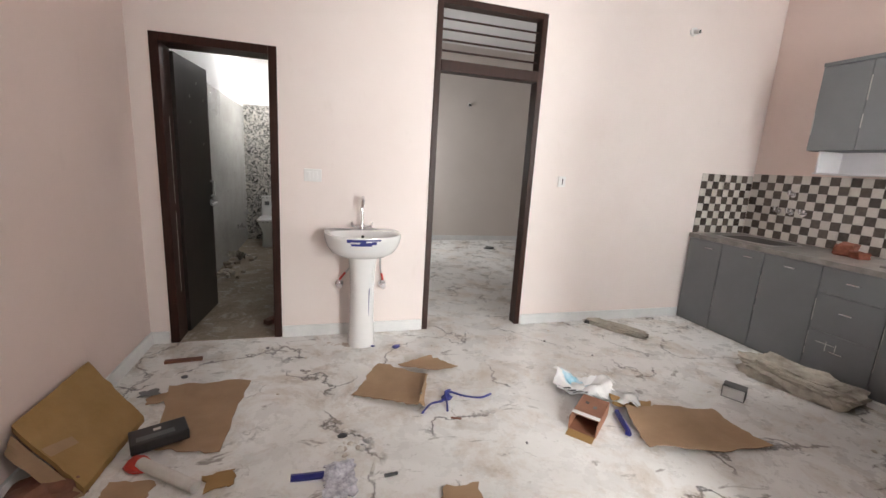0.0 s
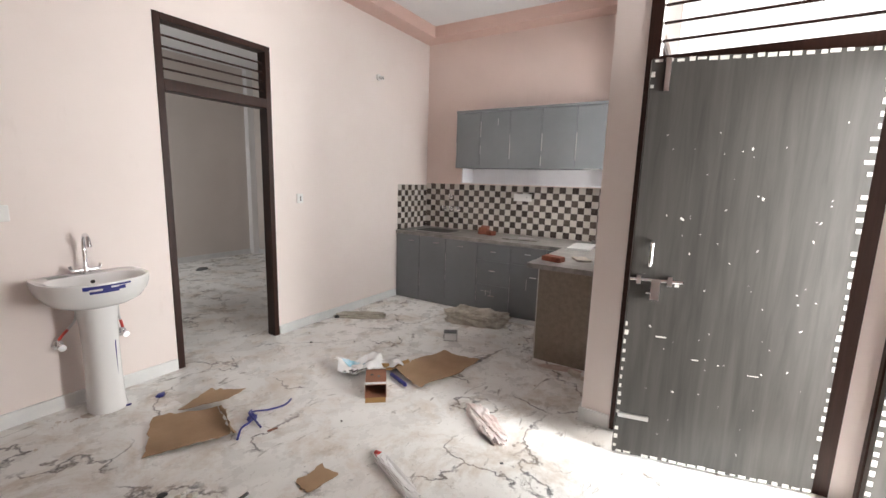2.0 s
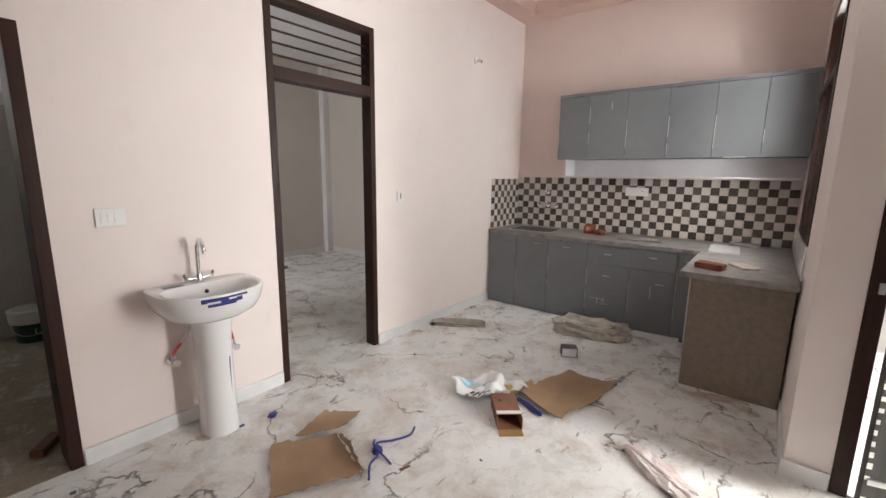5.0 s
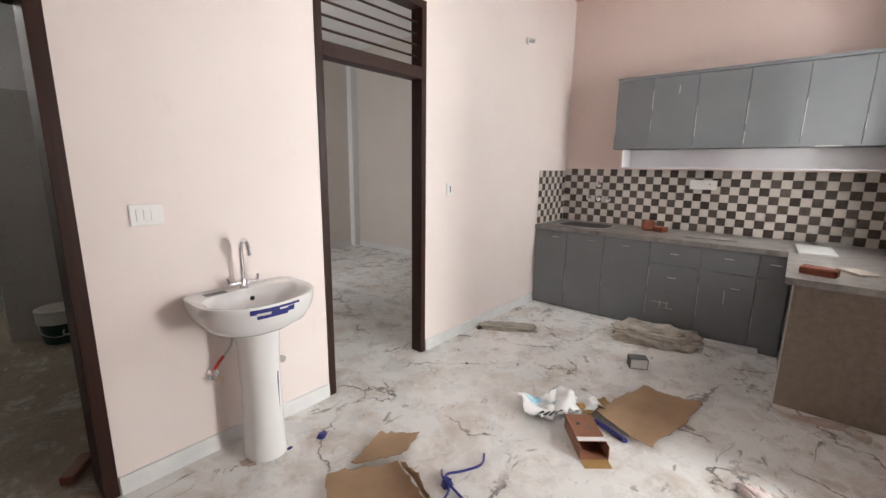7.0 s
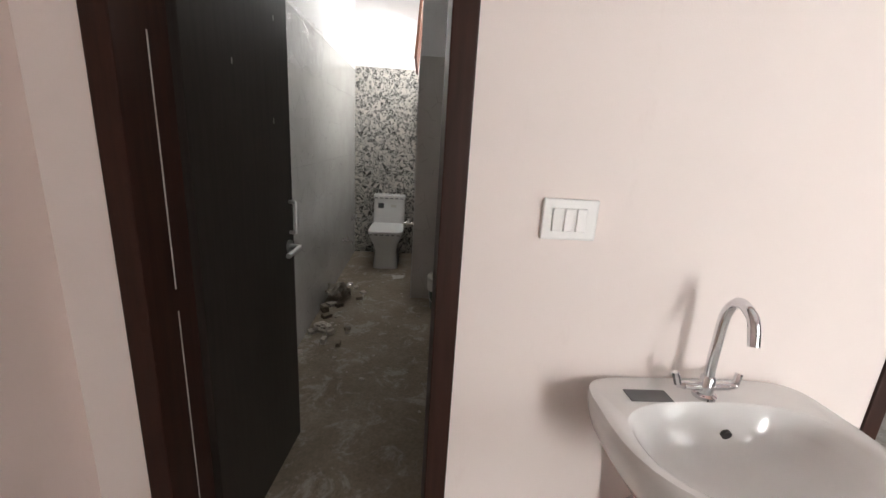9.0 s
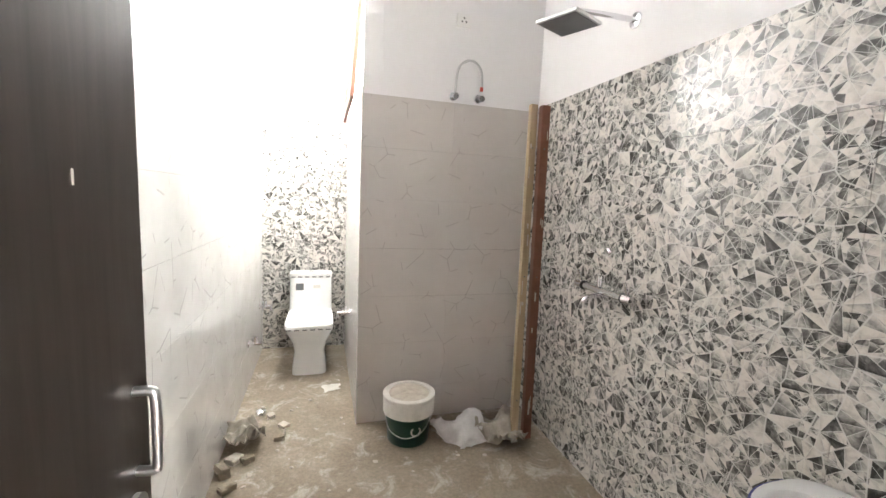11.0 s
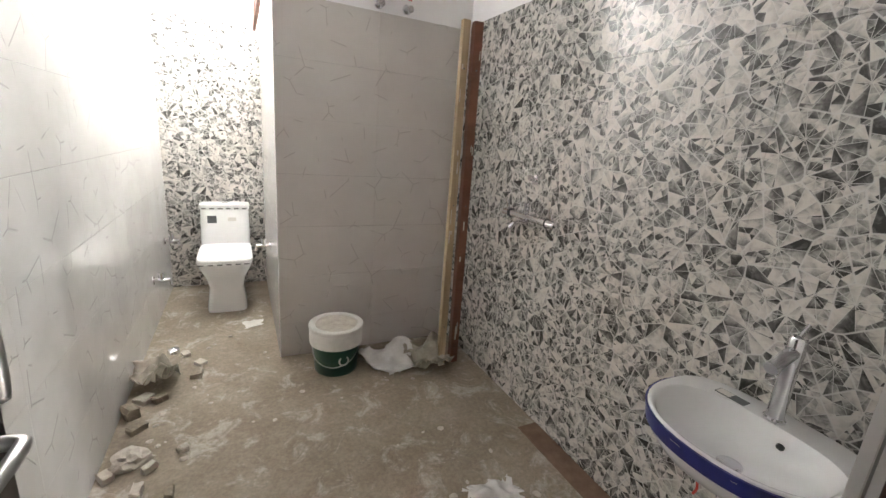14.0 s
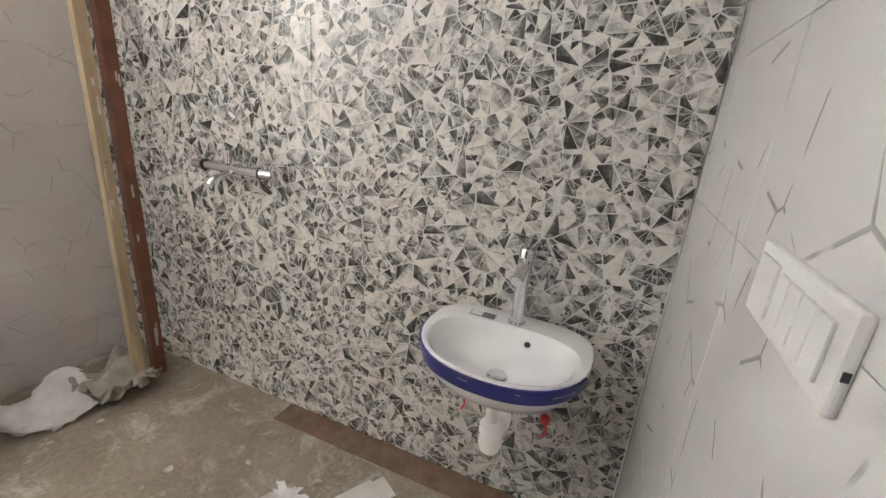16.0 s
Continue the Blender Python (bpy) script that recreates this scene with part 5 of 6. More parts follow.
litter("screw", rod((1.00, 1.665, 0.008), (1.06, 1.67, 0.008), 0.008, seg=8), BLACK_PLASTIC, "short black screw on the floor", "screw")
litter("small_twig", box(-0.03, 0.03, -0.006, 0.006, 0.001, 0.008, 0.002, pose(1.45, 2.02, 0, 0, 0, -20)), BROWN_PIPE, "tiny dark wood splinter on the floor", "wood splinter")
for k, (x, y, s) in enumerate(((-0.09, 2.75, 0.04), (1.55, 2.96, 0.02), (2.5, 2.9, 0.03), (2.65, 3.1, 0.025), (3.05, 2.3, 0.02), (2.9, 0.9, 0.02), (1.75, 1.75, 0.018), (0.62, 2.9, 0.02), (0.35, 3.1, 0.03), (0.48, 2.45, 0.02), (2.75, 2.6, 0.02), (3.6, 1.3, 0.03), (1.95, 0.75, 0.02))):
    litter("pebble", crumple(x, y, 0, s, s * 0.8, s * 0.6, k * 40, 60 + k, 2, 0.3), PLASTER if k % 2 else CAB_EDGE, "small crumb of rubble on the floor", "rubble", False, "crumbs on the floor")
litter("bedroom_fitting", crumple(3.52, 6.62, 0, 0.15, 0.10, 0.06, 0, 51, 3, 0.5, 2.5, True), CAB_EDGE, "small dark heap of wire on the bedroom floor", "wire heap")
lamp2 = thing("lamp_holder", "small white bulb holder high on the bedroom wall", "lamp holder", Matrix.Translation((3.25, 7.42, 2.45)))
part("base", rod((0, 0, 0), (0, -0.03, 0), 0.035), PLASTIC_WHITE, lamp2, "", True)
part("socket", rod((0, -0.03, 0), (0, -0.07, -0.01), 0.02), BLACK_PLASTIC, lamp2, "", True)

# ---- bathroom things ----
BF = 0.0065
tl = thing("toilet", "white one-piece ceramic toilet with closed lid against the tiled wall", "toilet", Matrix.Translation((-0.02, 7.345, BF)))


def rrect(w, d, p=0.3, n=32):
    return [(math.copysign(abs(math.cos(2 * math.pi * k / n)) ** p, math.cos(2 * math.pi * k / n)) * w / 2, math.copysign(abs(math.sin(2 * math.pi * k / n)) ** p, math.sin(2 * math.pi * k / n)) * d / 2) for k in range(n)]


def stack(levels):
    """Levels of (width, depth, centre y, z)."""
    return loft([[(x, y + cy, z) for x, y in rrect(w, d)] for w, d, cy, z in levels])


part("bowl_base", stack([(0.27, 0.48, -0.40, 0.0), (0.265, 0.47, -0.40, 0.05), (0.235, 0.44, -0.40, 0.18), (0.27, 0.50, -0.42, 0.27), (0.35, 0.62, -0.40, 0.355), (0.36, 0.635, -0.40, 0.385)]), CERAMIC, tl, "white ceramic skirted base", True)
part("seat", stack([(0.365, 0.50, -0.47, 0.386), (0.37, 0.505, -0.47, 0.395), (0.365, 0.50, -0.47, 0.402)]), CERAMIC, tl, "white plastic seat", True)
part("lid", stack([(0.365, 0.50, -0.47, 0.4035), (0.37, 0.505, -0.47, 0.412), (0.36, 0.49, -0.47, 0.424)]), CERAMIC, tl, "closed white plastic lid", True)
part("tank", stack([(0.36, 0.22, -0.115, 0.386), (0.36, 0.20, -0.105, 0.45), (0.35, 0.17, -0.09, 0.69)]), CERAMIC, tl, "sloping white cistern", True)
part("tank_lid", stack([(0.36, 0.18, -0.092, 0.691), (0.365, 0.185, -0.092, 0.70), (0.36, 0.18, -0.092, 0.73)]), CERAMIC, tl, "white cistern lid", True)
part("flush_button", rod((0, -0.092, 0.73), (0, -0.092, 0.737), 0.022), CHROME, tl)
part("sticker", box(-0.125, -0.06, -0.1905, -0.1890, 0.585, 0.645, 0, Matrix.Identity(4)), CAB_EDGE, tl, "grey product sticker")
part("sticker", box(0.02, 0.08, -0.1905, -0.1890, 0.60, 0.63), PAPER, tl, "pale product sticker")
for k in range(6):
    part("tape_dash", box(-0.165 + k * 0.058, -0.13 + k * 0.058, -0.1845, -0.1835, 0.696, 0.706), CAB_EDGE, tl, "printed tape dash")
    part("tape_dash", box(-0.165 + k * 0.058, -0.13 + k * 0.058, -0.7232, -0.7222, 0.388, 0.396), CAB_EDGE, tl, "printed tape dash")


def stub_cock(x, y, z, dx, group="bib taps beside the toilet"):
    c = thing("bib_tap", "chrome bib tap on the tiled wall by the toilet", "tap", Matrix.Translation((x, y, z)), group)
    part("flange", rod((0, 0, 0), (dx * 0.01, 0, 0), 0.03), CHROME, c, "", True)
    part("body", rod((dx * 0.01, 0, 0), (dx * 0.10, 0, 0), 0.012), CHROME, c, "", True)
    part("knob", rod((dx * 0.05, 0, 0.005), (dx * 0.05, 0, 0.05), 0.014, 0.018), CHROME, c, "", True)
    part("outlet", rod((dx * 0.095, 0, 0), (dx * 0.10, 0, -0.035), 0.010), CHROME, c, "", True)


stub_cock(-0.441, 7.1, 0.47, 1)
stub_cock(-0.441, 6.55, 0.34, 1)
stub_cock(0.281, 6.45, 0.575, -1)

bu = thing("paint_bucket", "dark green plastic paint bucket with a dusty white lid", "bucket", pose(0.575, 5.70, BF, 0, 0, -20))
part("body", lathe([(0.118, 0), (0.122, 0.005), (0.138, 0.20), (0.14, 0.205)], 32), GREEN_PAINT, bu, "dark green plastic body", True)
part("rim", lathe([(0.142, 0.17), (0.15, 0.175), (0.152, 0.26), (0.149, 0.265)], 32), PAPER, bu, "off-white plastic collar", True)
part("lid", lathe([(0.153, 0.262), (0.155, 0.268), (0.155, 0.282), (0.15, 0.286), (0.125, 0.286), (0.12, 0.279)], 32), PAPER, bu, "dusty white lid", True)
part("lid_dust", lathe([(0.118, 0.278), (0.118, 0.281), (0.05, 0.282)], 28), PLASTER, bu, "grey-brown cement dust on the lid", True)
part("print_ring", lathe([(0.0445, -0.002), (0.0445, 0.002), (0.031, 0.002), (0.031, -0.002)], 20, Matrix.Translation((0.06, -0.112, 0.10)) @ Matrix.Rotation(radians(90), 4, "X") @ Matrix.Rotation(radians(28), 4, "Y") @ Matrix.Diagonal((0.7, 0.7, 1.6, 1))), PAPER, bu, "pale printed ring")
part("bail", tube([(-0.148, 0.02, 0.17), (-0.10, -0.10, 0.10), (0.0, -0.142, 0.07), (0.10, -0.10, 0.10), (0.148, 0.02, 0.17)], 0.003, 6), STEEL, bu, "wire bail handle")
litter("white_cloth", sheet_piece([(0.72, 5.76, BF), (1.04, 5.74, BF), (1.06, 5.48, BF), (0.76, 5.54, BF)], 81, 0.22, 0.003, 28, 1.3, 0.02), WHITE_CLOTH, "crumpled white plastic bag by the bucket", "plastic bag")
litter("dirty_rag", sheet_piece([(0.98, 5.74, BF), (1.22, 5.70, BF), (1.20, 5.40, BF), (1.00, 5.42, BF)], 82, 0.26, 0.004, 28, 1.7, 0.03), SACK, "dirty crumpled rag in the corner", "rag")
pine = litter("pine_batten", box(-0.022, 0.022, -0.016, 0.016, 0.0, 2.0, 0.003), PINE, "rough pale pine batten leaning in the tiled corner", "batten")
pine.matrix_basis = Matrix.Translation((1.19, 5.535, BF)) @ Matrix(((1, 0, 0.045, 0), (0, 1, 0.104, 0), (0, 0, 0.99, 0), (0, 0, 0, 1)))
brown = litter("brown_batten", box(-0.026, 0.026, -0.02, 0.02, 0.0, 2.0, 0.003), BROWN_PIPE, "red-brown painted frame batten leaning in the tiled corner", "batten")
brown.matrix_basis = Matrix.Translation((1.277, 5.541, BF)) @ Matrix(((1, 0, 0.022, 0), (0, 1, 0.080, 0), (0, 0, 0.99, 0), (0, 0, 0, 1)))

rb = random.Random(12)
for bat, half, face in ((pine, 0.022, 0.016), (brown, 0.026, 0.02)):
    for k in range(7):
        x, z = rb.uniform(-half * 0.7, half * 0.5), rb.uniform(0.1, 1.9)
        part("plaster_smear", box(x, x + rb.uniform(0.004, 0.012), -face - 0.0012, -face - 0.0002, z, z + rb.uniform(0.02, 0.09)), PLASTER, bat, "dried plaster smear")
    for z in (0.25, 1.0, 1.75):
        part("nail", rod((0, -face - 0.004, z), (0, -face, z), 0.004, seg=8), CAB_EDGE, bat, "dark nail head")

# wall-hung basin with blue film on its rim
wb = thing("wall_basin", "white wall-hung ceramic basin with a blue protective film on its rim", "wash basin", Matrix.Translation((1.408, 3.91, 0.715)) @ pose(0, 0, 0, 0, 0, -90))
part("bowl", basin_bowl(0.47, 0.385, 0.135, 0.62, 0.9), CERAMIC, wb, "white glazed ceramic bowl", True)
O2 = d_outline(0.47, 0.385, 0.62, 0.9, 120)
part("film", band_on(O2, -0.17325, 0.962, 0.998, -0.050, -0.006, 0.49, 0.95, 0.020), BLUE_TAPE, wb, "dark blue printed protective film")
for k, (a, w) in enumerate(((0.62, 0.006), (0.72, 0.006), (0.80, 0.006), (0.87, 0.05))):
    part("print_bar", band_on(O2, -0.17325, 0.962, 0.984, -0.034, -0.020 if k != 3 else -0.028, a, a + max(w, 0.014), 0.0235), PAPER, wb, "white print on the film")
tapm = part("pillar_tap", lathe([(0.026, 0), (0.026, 0.006), (0.02, 0.01), (0.019, 0.16), (0.021, 0.165), (0.021, 0.23), (0.017, 0.236)], 20, Matrix.Translation((0.005, -0.065, 0.0))), CHROME, wb, "tall chrome pillar tap", True)
part("spout", rod((0.005, -0.065, 0.20), (0.005, -0.16, 0.165), 0.017, 0.016), CHROME, tapm, "angled chrome spout", True)
part("lever", rod((0.005, -0.065, 0.235), (0.005, -0.03, 0.262), 0.006), CHROME, tapm, "", True)
part("overflow_hole", rod((0.055, -0.118, -0.03), (0.055, -0.124, -0.032), 0.009, seg=12), BLACK_PLASTIC, wb)
part("soap_recess", box(-0.14, -0.06, -0.084, -0.05, -0.0008, 0.0012, 0.0005), CAB_EDGE, wb, "grey soap tray sticker")
part("soap_recess", box(-0.137, -0.10, -0.081, -0.053, 0.0012, 0.002), PAPER, wb)
part("drain", lathe([(0.03, 0), (0.03, 0.003), (0.022, 0.004)], 18, Matrix.Translation((0.0, -0.21, -0.1005))), CHROME, wb, "chrome drain ring")
trap = part("waste_pipe", tube([(0, -0.19, -0.12), (0, -0.19, -0.20), (0.0, -0.185, -0.25), (0.0, -0.18, -0.33), (0.0, -0.12, -0.35), (0.0, -0.10, -0.29), (0.0, -0.05, -0.27), (0.0, -0.004, -0.27)], 0.0145, 12), PLASTIC_WHITE, wb, "white plastic bottle trap", True)
part("trap_cup", lathe([(0.012, -0.075), (0.030, -0.068), (0.036, -0.045), (0.032, -0.012), (0.037, -0.006), (0.037, 0.02), (0.026, 0.032), (0.016, 0.036)], 18, Matrix.Translation((0.0, -0.18, -0.305))), PLASTIC_WHITE, trap, "rounded white trap cup", True)
part("trap_nut", lathe([(0.034, -0.025), (0.040, -0.02), (0.040, 0.02), (0.03, 0.03)], 14, Matrix.Translation((0.0, -0.11, -0.315))), PLASTIC_WHITE, trap, "ribbed white nut", True)
for y in (4.05, 3.775):
    v = thing("angle_valve", "capped wall outlet with a red plastic plug below the basin", "valve", Matrix.Translation((1.409, y, 0.395)), "outlets below the wall basin")
    part("stub", rod((0, 0, 0), (-0.03, 0, 0), 0.014), STEEL, v, "", True)
    part("plug", rod((-0.03, 0, 0), (-0.05, 0, 0), 0.017, 0.014), RED_PLASTIC, v, "red plastic plug", True)
    part("wire", tube([(-0.05, 0, 0), (-0.055, -0.01, -0.03), (-0.05, 0.0, -0.06)], 0.004, 6), RED_PLASTIC, v)

# shower mixer, arm and head
mx = thing("shower_mixer", "chrome wall mixer with two knobs on the crystal tiles", "mixer tap", Matrix.Translation((1.409, 5.05, 1.03)))
part("body", rod((-0.055, -0.14, 0), (-0.055, 0.14, 0), 0.017), CHROME, mx, "", True)
for y in (-0.10, 0.10):
    part("inlet", rod((0, y, 0), (-0.055, y, 0), 0.024, 0.014), CHROME, mx, "", True)
for y in (-0.17, 0.17):
    kb = part("knob", rod((-0.055, y - math.copysign(0.02, y), 0), (-0.055, y + math.copysign(0.03, y), 0), 0.022, 0.019), CHROME, mx, "", True)
    part("knob_lever", rod((-0.055, y, 0.02), (-0.075, y, 0.075), 0.008, 0.006), CHROME, kb, "", True)
    part("knob_ring", rod((-0.055, y - math.copysign(0.028, y), 0), (-0.055, y - math.copysign(0.021, y), 0), 0.0235), BLACK_PLASTIC, kb, "dark joint ring", True)
part("diverter", rod((-0.055, 0.02, 0.02), (-0.055, 0.02, 0.07), 0.013, 0.017), CHROME, mx, "", True)
part("spout", tube([(-0.055, 0, -0.01), (-0.09, 0, -0.02), (-0.14, 0, -0.03), (-0.155, 0, -0.05)], 0.012, 10), CHROME, mx, "", True)
hk = thing("wall_hook", "small chrome bracket on the crystal tiles above the mixer", "bracket", Matrix.Translation((1.409, 5.09, 1.21)))
part("base", rod((0, 0, 0), (-0.012, 0, 0), 0.024), CHROME, hk, "", True)
part("holder", rod((-0.012, 0, 0), (-0.045, 0, 0.01), 0.014), CHROME, hk, "", True)
sw = thing("shower", "chrome wall shower arm with a square overhead head", "shower head", Matrix.Translation((1.417, 5.065, 2.267)))
part("flange", lathe([(0.036, 0), (0.034, 0.008), (0.016, 0.014)], 20, Matrix.Rotation(radians(-90), 4, "Y")), CHROME, sw, "", True)
part("arm", tube([(-0.005, 0, 0), (-0.15, 0.0, 0.0), (-0.30, 0.015, 0.0), (-0.325, 0.018, -0.008), (-0.33, 0.02, -0.045)], 0.012, 12), CHROME, sw, "chrome shower arm", True)
hd = part("head", box(-0.10, 0.10, -0.10, 0.10, -0.010, 0.004, 0.003), STEEL, sw, "square brushed shower head")
hd.matrix_basis = pose(-0.33, 0.02, -0.05, 0, 0, 25)
part("nozzle_plate", box(-0.09, 0.09, -0.09, 0.09, -0.0125, -0.0102), CAB_EDGE, hd, "grey nozzle plate")

# hose loop between two valves, socket, hooks, switchboard
hl = thing("hose_loop", "chrome hose looped between two valves on the shaft wall", "hose", Matrix.Translation((0.908, 5.905, 2.055)))
for x in (-0.082, 0.082):
    part("flange", rod((x, 0, 0), (x, -0.012, 0), 0.026), CHROME, hl, "", True)
    part("valve", rod((x, -0.012, 0), (x, -0.07, -0.01), 0.014, 0.018), CHROME, hl, "", True)
part("hose", tube([(-0.082, -0.05, 0.005), (-0.08, -0.05, 0.09), (-0.065, -0.05, 0.16), (-0.02, -0.05, 0.20), (0.03, -0.05, 0.20), (0.072, -0.05, 0.16), (0.083, -0.05, 0.09), (0.082, -0.05, 0.03)], 0.0075, 8, 5), STEEL, hl, "braided steel hose", True)
part("hose_collar", rod((0.083, -0.05, 0.035), (0.083, -0.05, 0.06), 0.0095), RED_PLASTIC, hl, "red collar", True)
s2 = thing("power_socket", "white socket plate on the white wall above the tiles", "socket", Matrix.Translation((0.877, 5.915, 2.50)))
part("plate", box(-0.045, 0.045, -0.012, 0, -0.04, 0.04, 0.003), PLASTIC_WHITE, s2)
for x, z in ((-0.012, -0.006), (0.012, -0.006), (0, 0.014)):
    part("pin_hole", rod((x, -0.0125, z), (x, -0.0118, z), 0.0055, seg=8), BLACK_PLASTIC, s2)
for x, y, z, dx in ((1.418, 4.77, 2.42, -1), (-0.45, 4.85, 2.47, 1)):
    cc = thing("conduit_cover", "round white junction cover on the painted wall", "junction cover", Matrix.Translation((x, y, z)), "junction covers")
    part("cover", rod((0, 0, 0), (dx * 0.006, 0, 0), 0.048, 0.044, 24), WHITE_PAINT, cc, "", True)
sb2 = thing("switchboard", "white modular switch and socket board on the tiled wall", "switch", Matrix.Translation((0.675, 3.526, 1.14)))
part("box", box(-0.112, 0.112, 0, 0.011, -0.042, 0.042, 0.004), PLASTIC_WHITE, sb2)
for k in range(4):
    part("switch", box(-0.092 + k * 0.031, -0.064 + k * 0.031, 0.011, 0.015, -0.026, 0.026, 0.0015), PLASTIC_WHITE, sb2)
part("socket_insert", box(0.04, 0.096, 0.011, 0.0145, -0.03, 0.03, 0.001), PLASTIC_WHITE, sb2)
part("knockout", box(-0.1132, -0.1122, 0.003, 0.008, -0.010, -0.002), BLACK_PLASTIC, sb2, "dark cable knockout")
# ceiling rose
cr = thing("ceiling_rose", "white plaster ceiling rose of stepped rings", "ceiling rose", Matrix.Translation((0.49, 4.87, BH)))
part("moulding", lathe([(0.225, 0.0), (0.225, -0.012), (0.205, -0.02), (0.195, -0.012), (0.175, -0.014), (0.165, -0.026), (0.145, -0.026), (0.135, -0.016), (0.11, -0.016), (0.10, -0.03), (0.06, -0.036), (0.02, -0.036)], 48), CEILING_WHITE, cr, "", True)
# vent sash
vs = thing("window_2", "reddish-brown slatted vent sash tilted open into the toilet bay", "window", Matrix.Translation((0.282, 6.62, 2.62)) @ pose(0, 0, 0, 0, 4, 0), kind="structure")
for y in (-0.5, 0.46):
    part("sash_frame", box(-0.012, 0.012, y, y + 0.04, -0.58, 0, 0.003), BROWN_PIPE, vs)
for z in (-0.04, -0.58):
    part("sash_frame", box(-0.012, 0.012, -0.46, 0.46, z, z + 0.04, 0.003), BROWN_PIPE, vs)
for k in range(7):
    part("slat", box(-0.015, 0.015, -0.46, 0.46, -0.004, 0.004, 0.001, Matrix.Translation((0, 0, -0.51 + k * 0.068)) @ Matrix.Rotation(radians(-50), 4, "Y")), BROWN_PIPE, vs)
# clear film still stuck over the top of the wall tiles


def hanging_film(x, y0, y1, z0, z1, out, seed, ny=44, nz=22):
    """A crinkled sheet hanging on a wall that looks to +x, with sharp folds and a ragged lower edge."""
    off = Vector((seed * 3.7, seed * 1.3, 0))
    bm = bmesh.new()
    rows = []
    for i in range(ny + 1):
        row = []
        for j in range(nz + 1):
            u, v = i / ny, j / nz
            ragged = 0.09 * noise.noise(Vector((u * 5, 0.3, seed)))
            y, z = y0 + (y1 - y0) * u, (z0 + ragged) * (1 - v) + z1 * v
            p = Vector((y * 9, z * 5, 0)) + off
            fold = (1 - 2 * abs(noise.noise(p))) * 0.6 + 0.4 * (1 - 2 * abs(noise.noise(p * 2.3)))
            row.append(bm.verts.new((x + 0.002 + out * max(0.0, fold) * (0.35 + 0.65 * v), y, z)))
        rows.append(row)
    for i in range(ny):
        for j in range(nz):
            bm.faces.new((rows[i][j], rows[i + 1][j], rows[i + 1][j + 1], rows[i][j + 1]))
    return bm


litter("protective_film", hanging_film(-0.442, 4.72, 5.75, 1.78, 2.085, 0.028, 4), CLEAR_FILM, "crinkled clear protective film stuck over the wall tiles", "plastic film")
# litter on the bathroom floor
litter("rag_lump", sheet_piece([(-0.43, 5.90, BF), (-0.24, 5.88, BF), (-0.26, 5.70, BF), (-0.43, 5.70, BF)], 91, 0.30, 0.006, 24, 2.0, 0.02), SACK, "crusted dirty rag against the tiled wall", "rag")
litter("plaster_lump", crumple(-0.34, 5.22, BF, 0.14, 0.12, 0.08, 0, 92, 3, 0.45, 2.0), PLASTER, "broken plaster lump by the wall", "rubble")
litter("paper_scrap", sheet_piece([(0.08, 6.47, BF), (0.21, 6.47, BF), (0.20, 6.36, BF), (0.09, 6.36, BF)], 93, 0.03, 0.001), PAPER, "white paper scrap on the cement floor", "paper")
litter("chrome_cap", lathe([(0.035, 0), (0.03, 0.02), (0.012, 0.03)], 16, Matrix.Translation((-0.30, 6.15, BF))), CHROME, "small chrome tap cover on the floor", "tap cover", True)
litter("polythene_bag", sheet_piece([(0.86, 4.60, BF), (1.06, 4.58, BF), (1.06, 4.42, BF), (0.88, 4.40, BF)], 94, 0.07, 0.002, 22, 2.6, 0.02), WHITE_CLOTH, "crumpled clear polythene bag on the cement floor", "plastic bag")
ctn = thing("white_carton", "small crushed pale carton on the cement floor", "cardboard box", pose(1.12, 4.30, BF, 0, 0, -30))
part("body", box(-0.07, 0.07, -0.045, 0.045, 0, 0.042, 0.006), PAPER, ctn)
part("flap", box(0.071, 0.12, -0.045, 0.045, 0.02, 0.024, 0.001), PAPER, ctn)
rk = random.Random(77)
for k in range(80):
    x, y = rk.uniform(-0.38, 1.15), rk.uniform(4.2, 6.6)
    if x > 0.22 and y > 5.5:
        continue
    s = rk.uniform(0.012, 0.036)
    litter("plaster_chip", crumple(x, y, BF - 0.001, s, s * 0.8, s * 0.45, k * 37, 100 + k, 2, 0.4), PLASTER, "chip of plaster on the cement floor", "rubble", False, "plaster chips")
for k in range(14):
    x, y, c2 = rk.uniform(-0.41, -0.12), rk.uniform(4.75, 6.1), rk.uniform(0.035, 0.085)
    rubble("cement_lump", x, y, BF, c2, c2 * rk.uniform(0.5, 0.9), c2 * rk.uniform(0.25, 0.6), rk.uniform(0, 180), PLASTER if k % 2 else SCREED, "broken lump of dried cement mortar along the tiled wall", "rubble", 300 + k, "cement lumps")
structure("screed_edge", box(1.30, 1.408, 3.56, 4.85, 0.0065, 0.011, 0.001), RUST_DUST, "terracotta-coloured screed strip along the tiled wall", "floor edge")
litter("wood_offcut", box(-0.09, 0.09, -0.03, 0.03, 0, 0.04, 0.004, pose(0.34, 3.62, BF, 0, 0, 55)), BROWN_PIPE, "short dark wood offcut inside the bathroom door", "wood offcut")
structure("bathroom_sill", box(-0.268, 0.377, 3.30, 3.42, 0.0005, 0.006, 0.001), SCREED, "dusty cement strip in the bathroom doorway", "threshold")

# ---- wall tiles, piece by piece ----


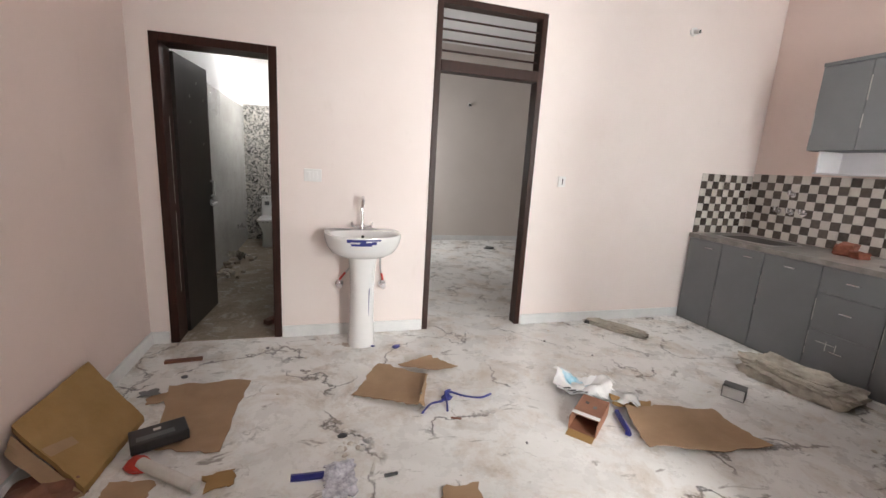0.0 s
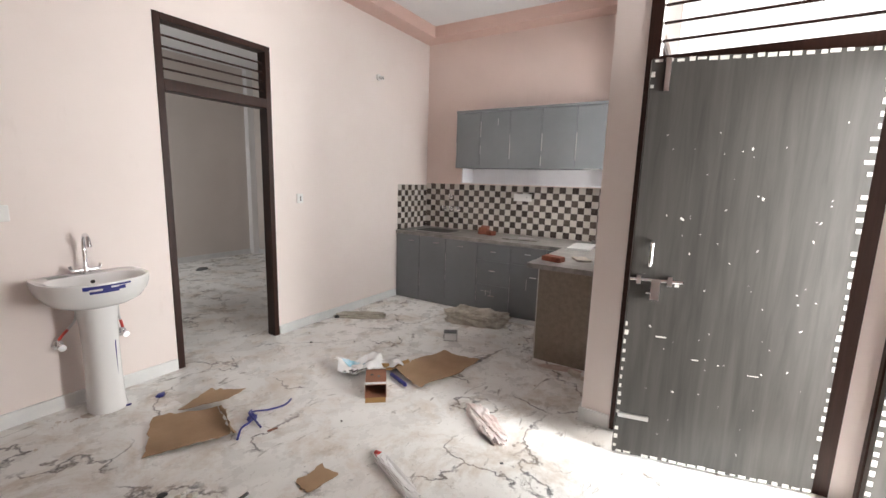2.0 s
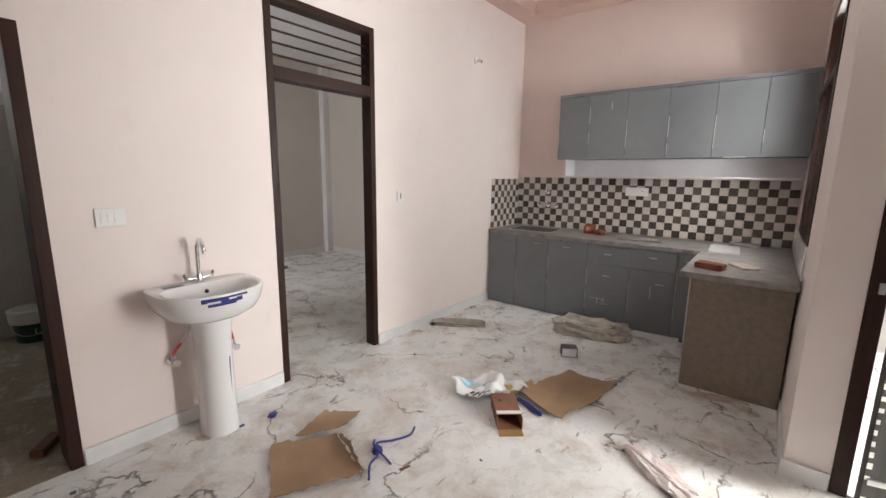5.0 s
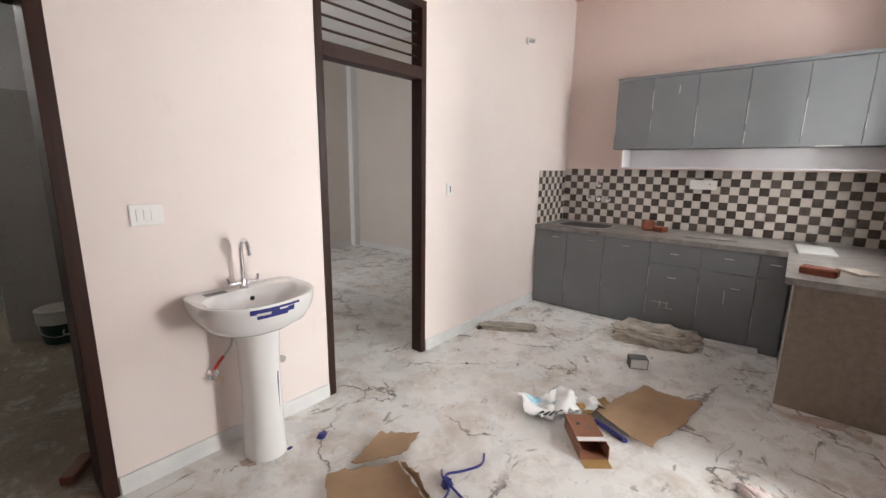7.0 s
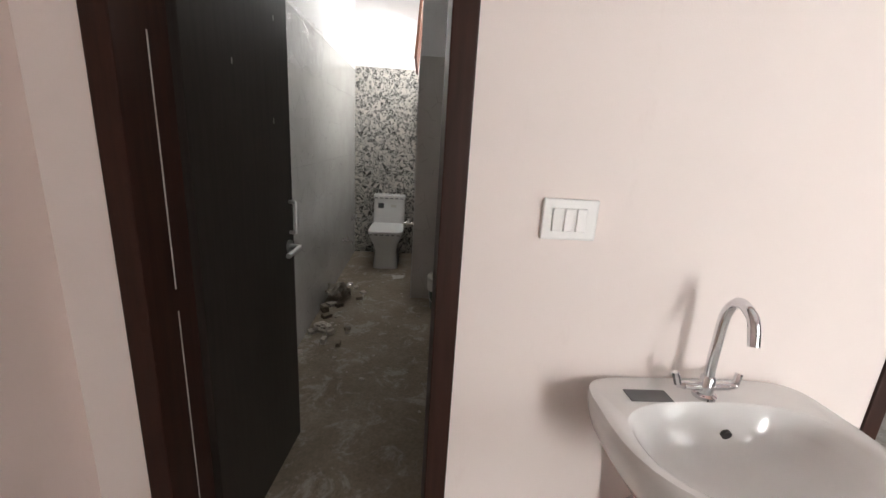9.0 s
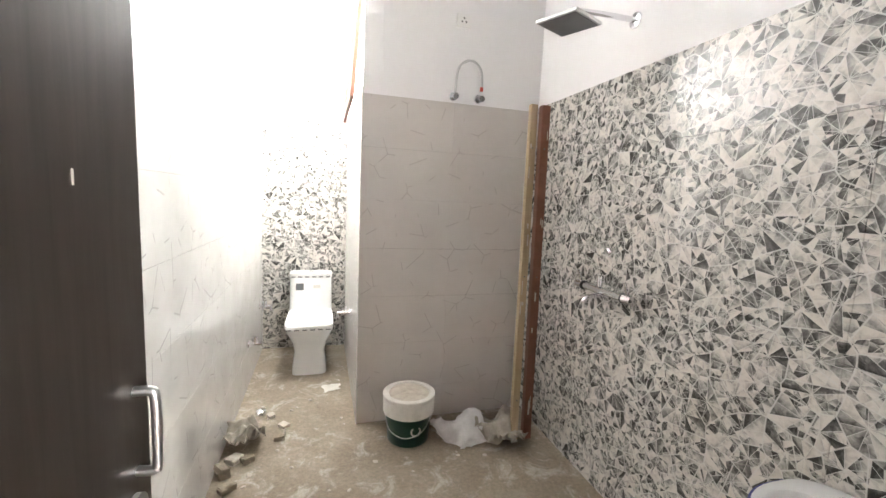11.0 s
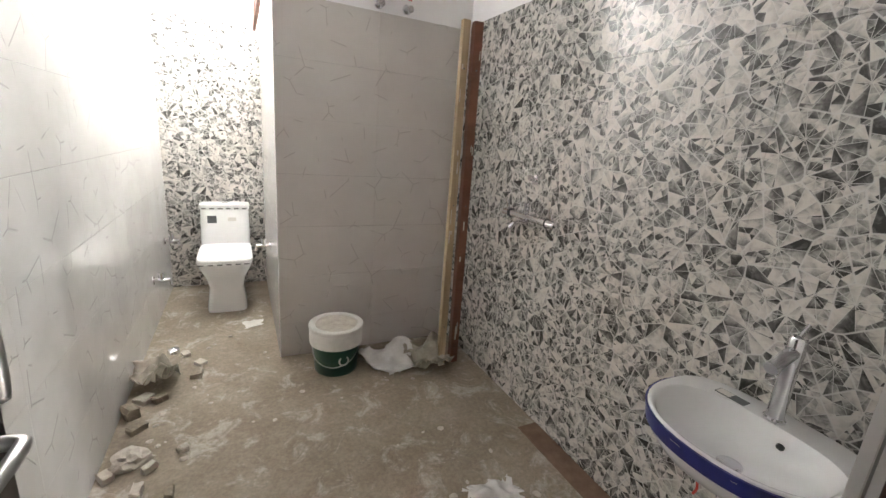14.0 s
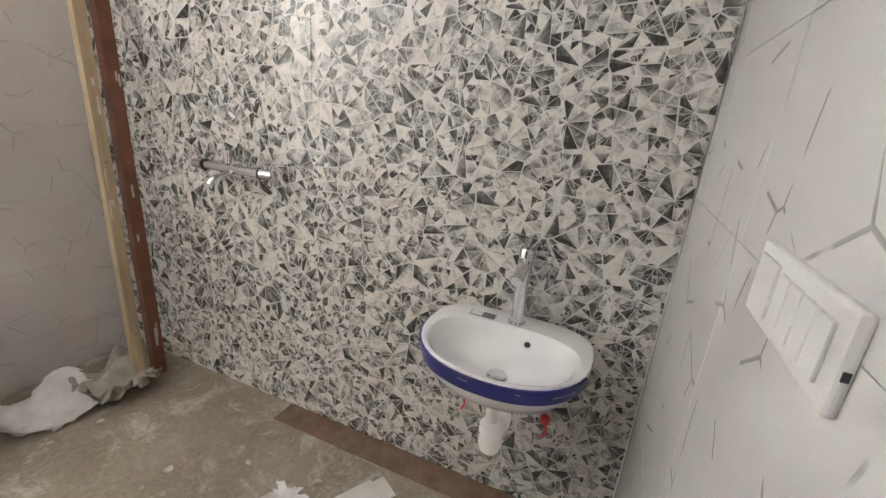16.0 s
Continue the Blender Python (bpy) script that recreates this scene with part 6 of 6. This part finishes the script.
def tile_field(name, axis, face, out, u0, u1, z0, z1, du, dz, mat, label, gap=0.0012, thick=0.007):
    """Tiles on a wall: axis along which they run, the plane of their faces, the side they look to."""
    nu, nz = max(1, round((u1 - u0) / du)), math.ceil((z1 - z0) / dz - 0.02)
    back = face - out * thick
    fa, fb = sorted((back, back - out * 0.0008))
    bm = box(u0, u1, fa, fb, z0, z1) if axis == "x" else box(fa, fb, u0, u1, z0, z1)
    root = structure(name, bm, GROUT_PALE, label, "wall tiles")
    w = (u1 - u0) / nu
    shared = {}
    for i in range(nu):
        for j in range(nz):
            zt = z1 - j * dz
            zb = max(z0, zt - dz)
            key = round(zt - zb, 4)
            if key not in shared:
                a, b = -w / 2 + gap / 2, w / 2 - gap / 2
                h = (zt - zb) / 2 - gap / 2
                fa, fb = sorted((0, -out * thick))
                bm = bm_box(bmesh.new(), a, b, fa, fb, -h, h, 0.0008) if axis == "x" else bm_box(bmesh.new(), fa, fb, a, b, -h, h, 0.0008)
                shared[key] = mesh_of("tile", bm, mat)
            ob = new("tile", shared[key])
            ob.parent = root
            u, z = u0 + (i + 0.5) * w, (zt + zb) / 2
            ob.location = (u, face, z) if axis == "x" else (face, u, z)


CR, WR = "grey and white crystal-patterned glazed wall tiles", "white glazed wall tiles with a relief of angular strokes"
tile_field("bathroom_tiles_east", "y", 1.410, -1, 3.528, 5.907, 0.006, 2.045, 0.6, 0.335, CRYSTAL, CR)
tile_field("toilet_tiles_north", "x", 7.360, -1, -0.442, 0.282, 0.006, 2.118, 0.36, 0.335, CRYSTAL, CR)
tile_field("bathroom_tiles_west", "y", -0.442, 1, 3.528, 7.36, 0.006, 2.08, 0.6, 0.30, RELIEF_DUSTY, "white relief wall tiles dulled by cement dust", 0.0007)
tile_field("bathroom_tiles_south", "x", 3.526, 1, 0.440, 1.402, 0.006, 2.045, 0.6, 0.30, RELIEF_WHITE, WR, 0.0007)
tile_field("bathroom_tiles_south_west", "x", 3.526, 1, -0.434, -0.33, 0.006, 2.045, 0.6, 0.30, RELIEF_WHITE, WR)
tile_field("shaft_tiles_front", "x", 5.907, -1, 0.282, 1.402, 0.006, 2.02, 0.6, 0.30, RELIEF_BEIGE, "greige glazed wall tiles with a faint relief of angular strokes", 0.0007)
tile_field("shaft_tiles_side", "y", 0.282, -1, 5.90, 7.352, 0.006, 2.05, 0.6, 0.30, RELIEF_WHITE, WR)


def checker(name, axis, face, u0, u1, z0, rows, s):
    n = round((u1 - u0) / s)
    s = (u1 - u0) / n
    fa, fb = face, face + 0.006
    root = structure(name, box(fa + 0.004, fb, u0, u1, z0, z0 + rows * s) if axis == "y" else box(u0, u1, fa + 0.004, fb, z0, z0 + rows * s), GROUT, "backsplash of dark umber and cream checkered tiles", "wall tiles")
    me = []
    for mat in (CHECK_DARK, CHECK_LIGHT):
        h = s / 2 - 0.0012
        bm = box(0, 0.0045, -h, h, -h, h, 0.0006) if axis == "y" else box(-h, h, 0, 0.0045, -h, h, 0.0006)
        me.append(mesh_of("tile", bm, mat))
    for i in range(n):
        for j in range(rows):
            ob = new("tile", me[(i + j) % 2])
            ob.parent = root
            u, z = u0 + (i + 0.5) * s, z0 + (j + 0.5) * s
            ob.location = (face, u, z) if axis == "y" else (u, face, z)


checker("backsplash_east", "y", 4.922, 0.512, 3.292, 0.8725, 8, 0.0755)
checker("backsplash_north", "x", 3.292, 4.272, 4.921, 0.8725, 8, 0.0755)
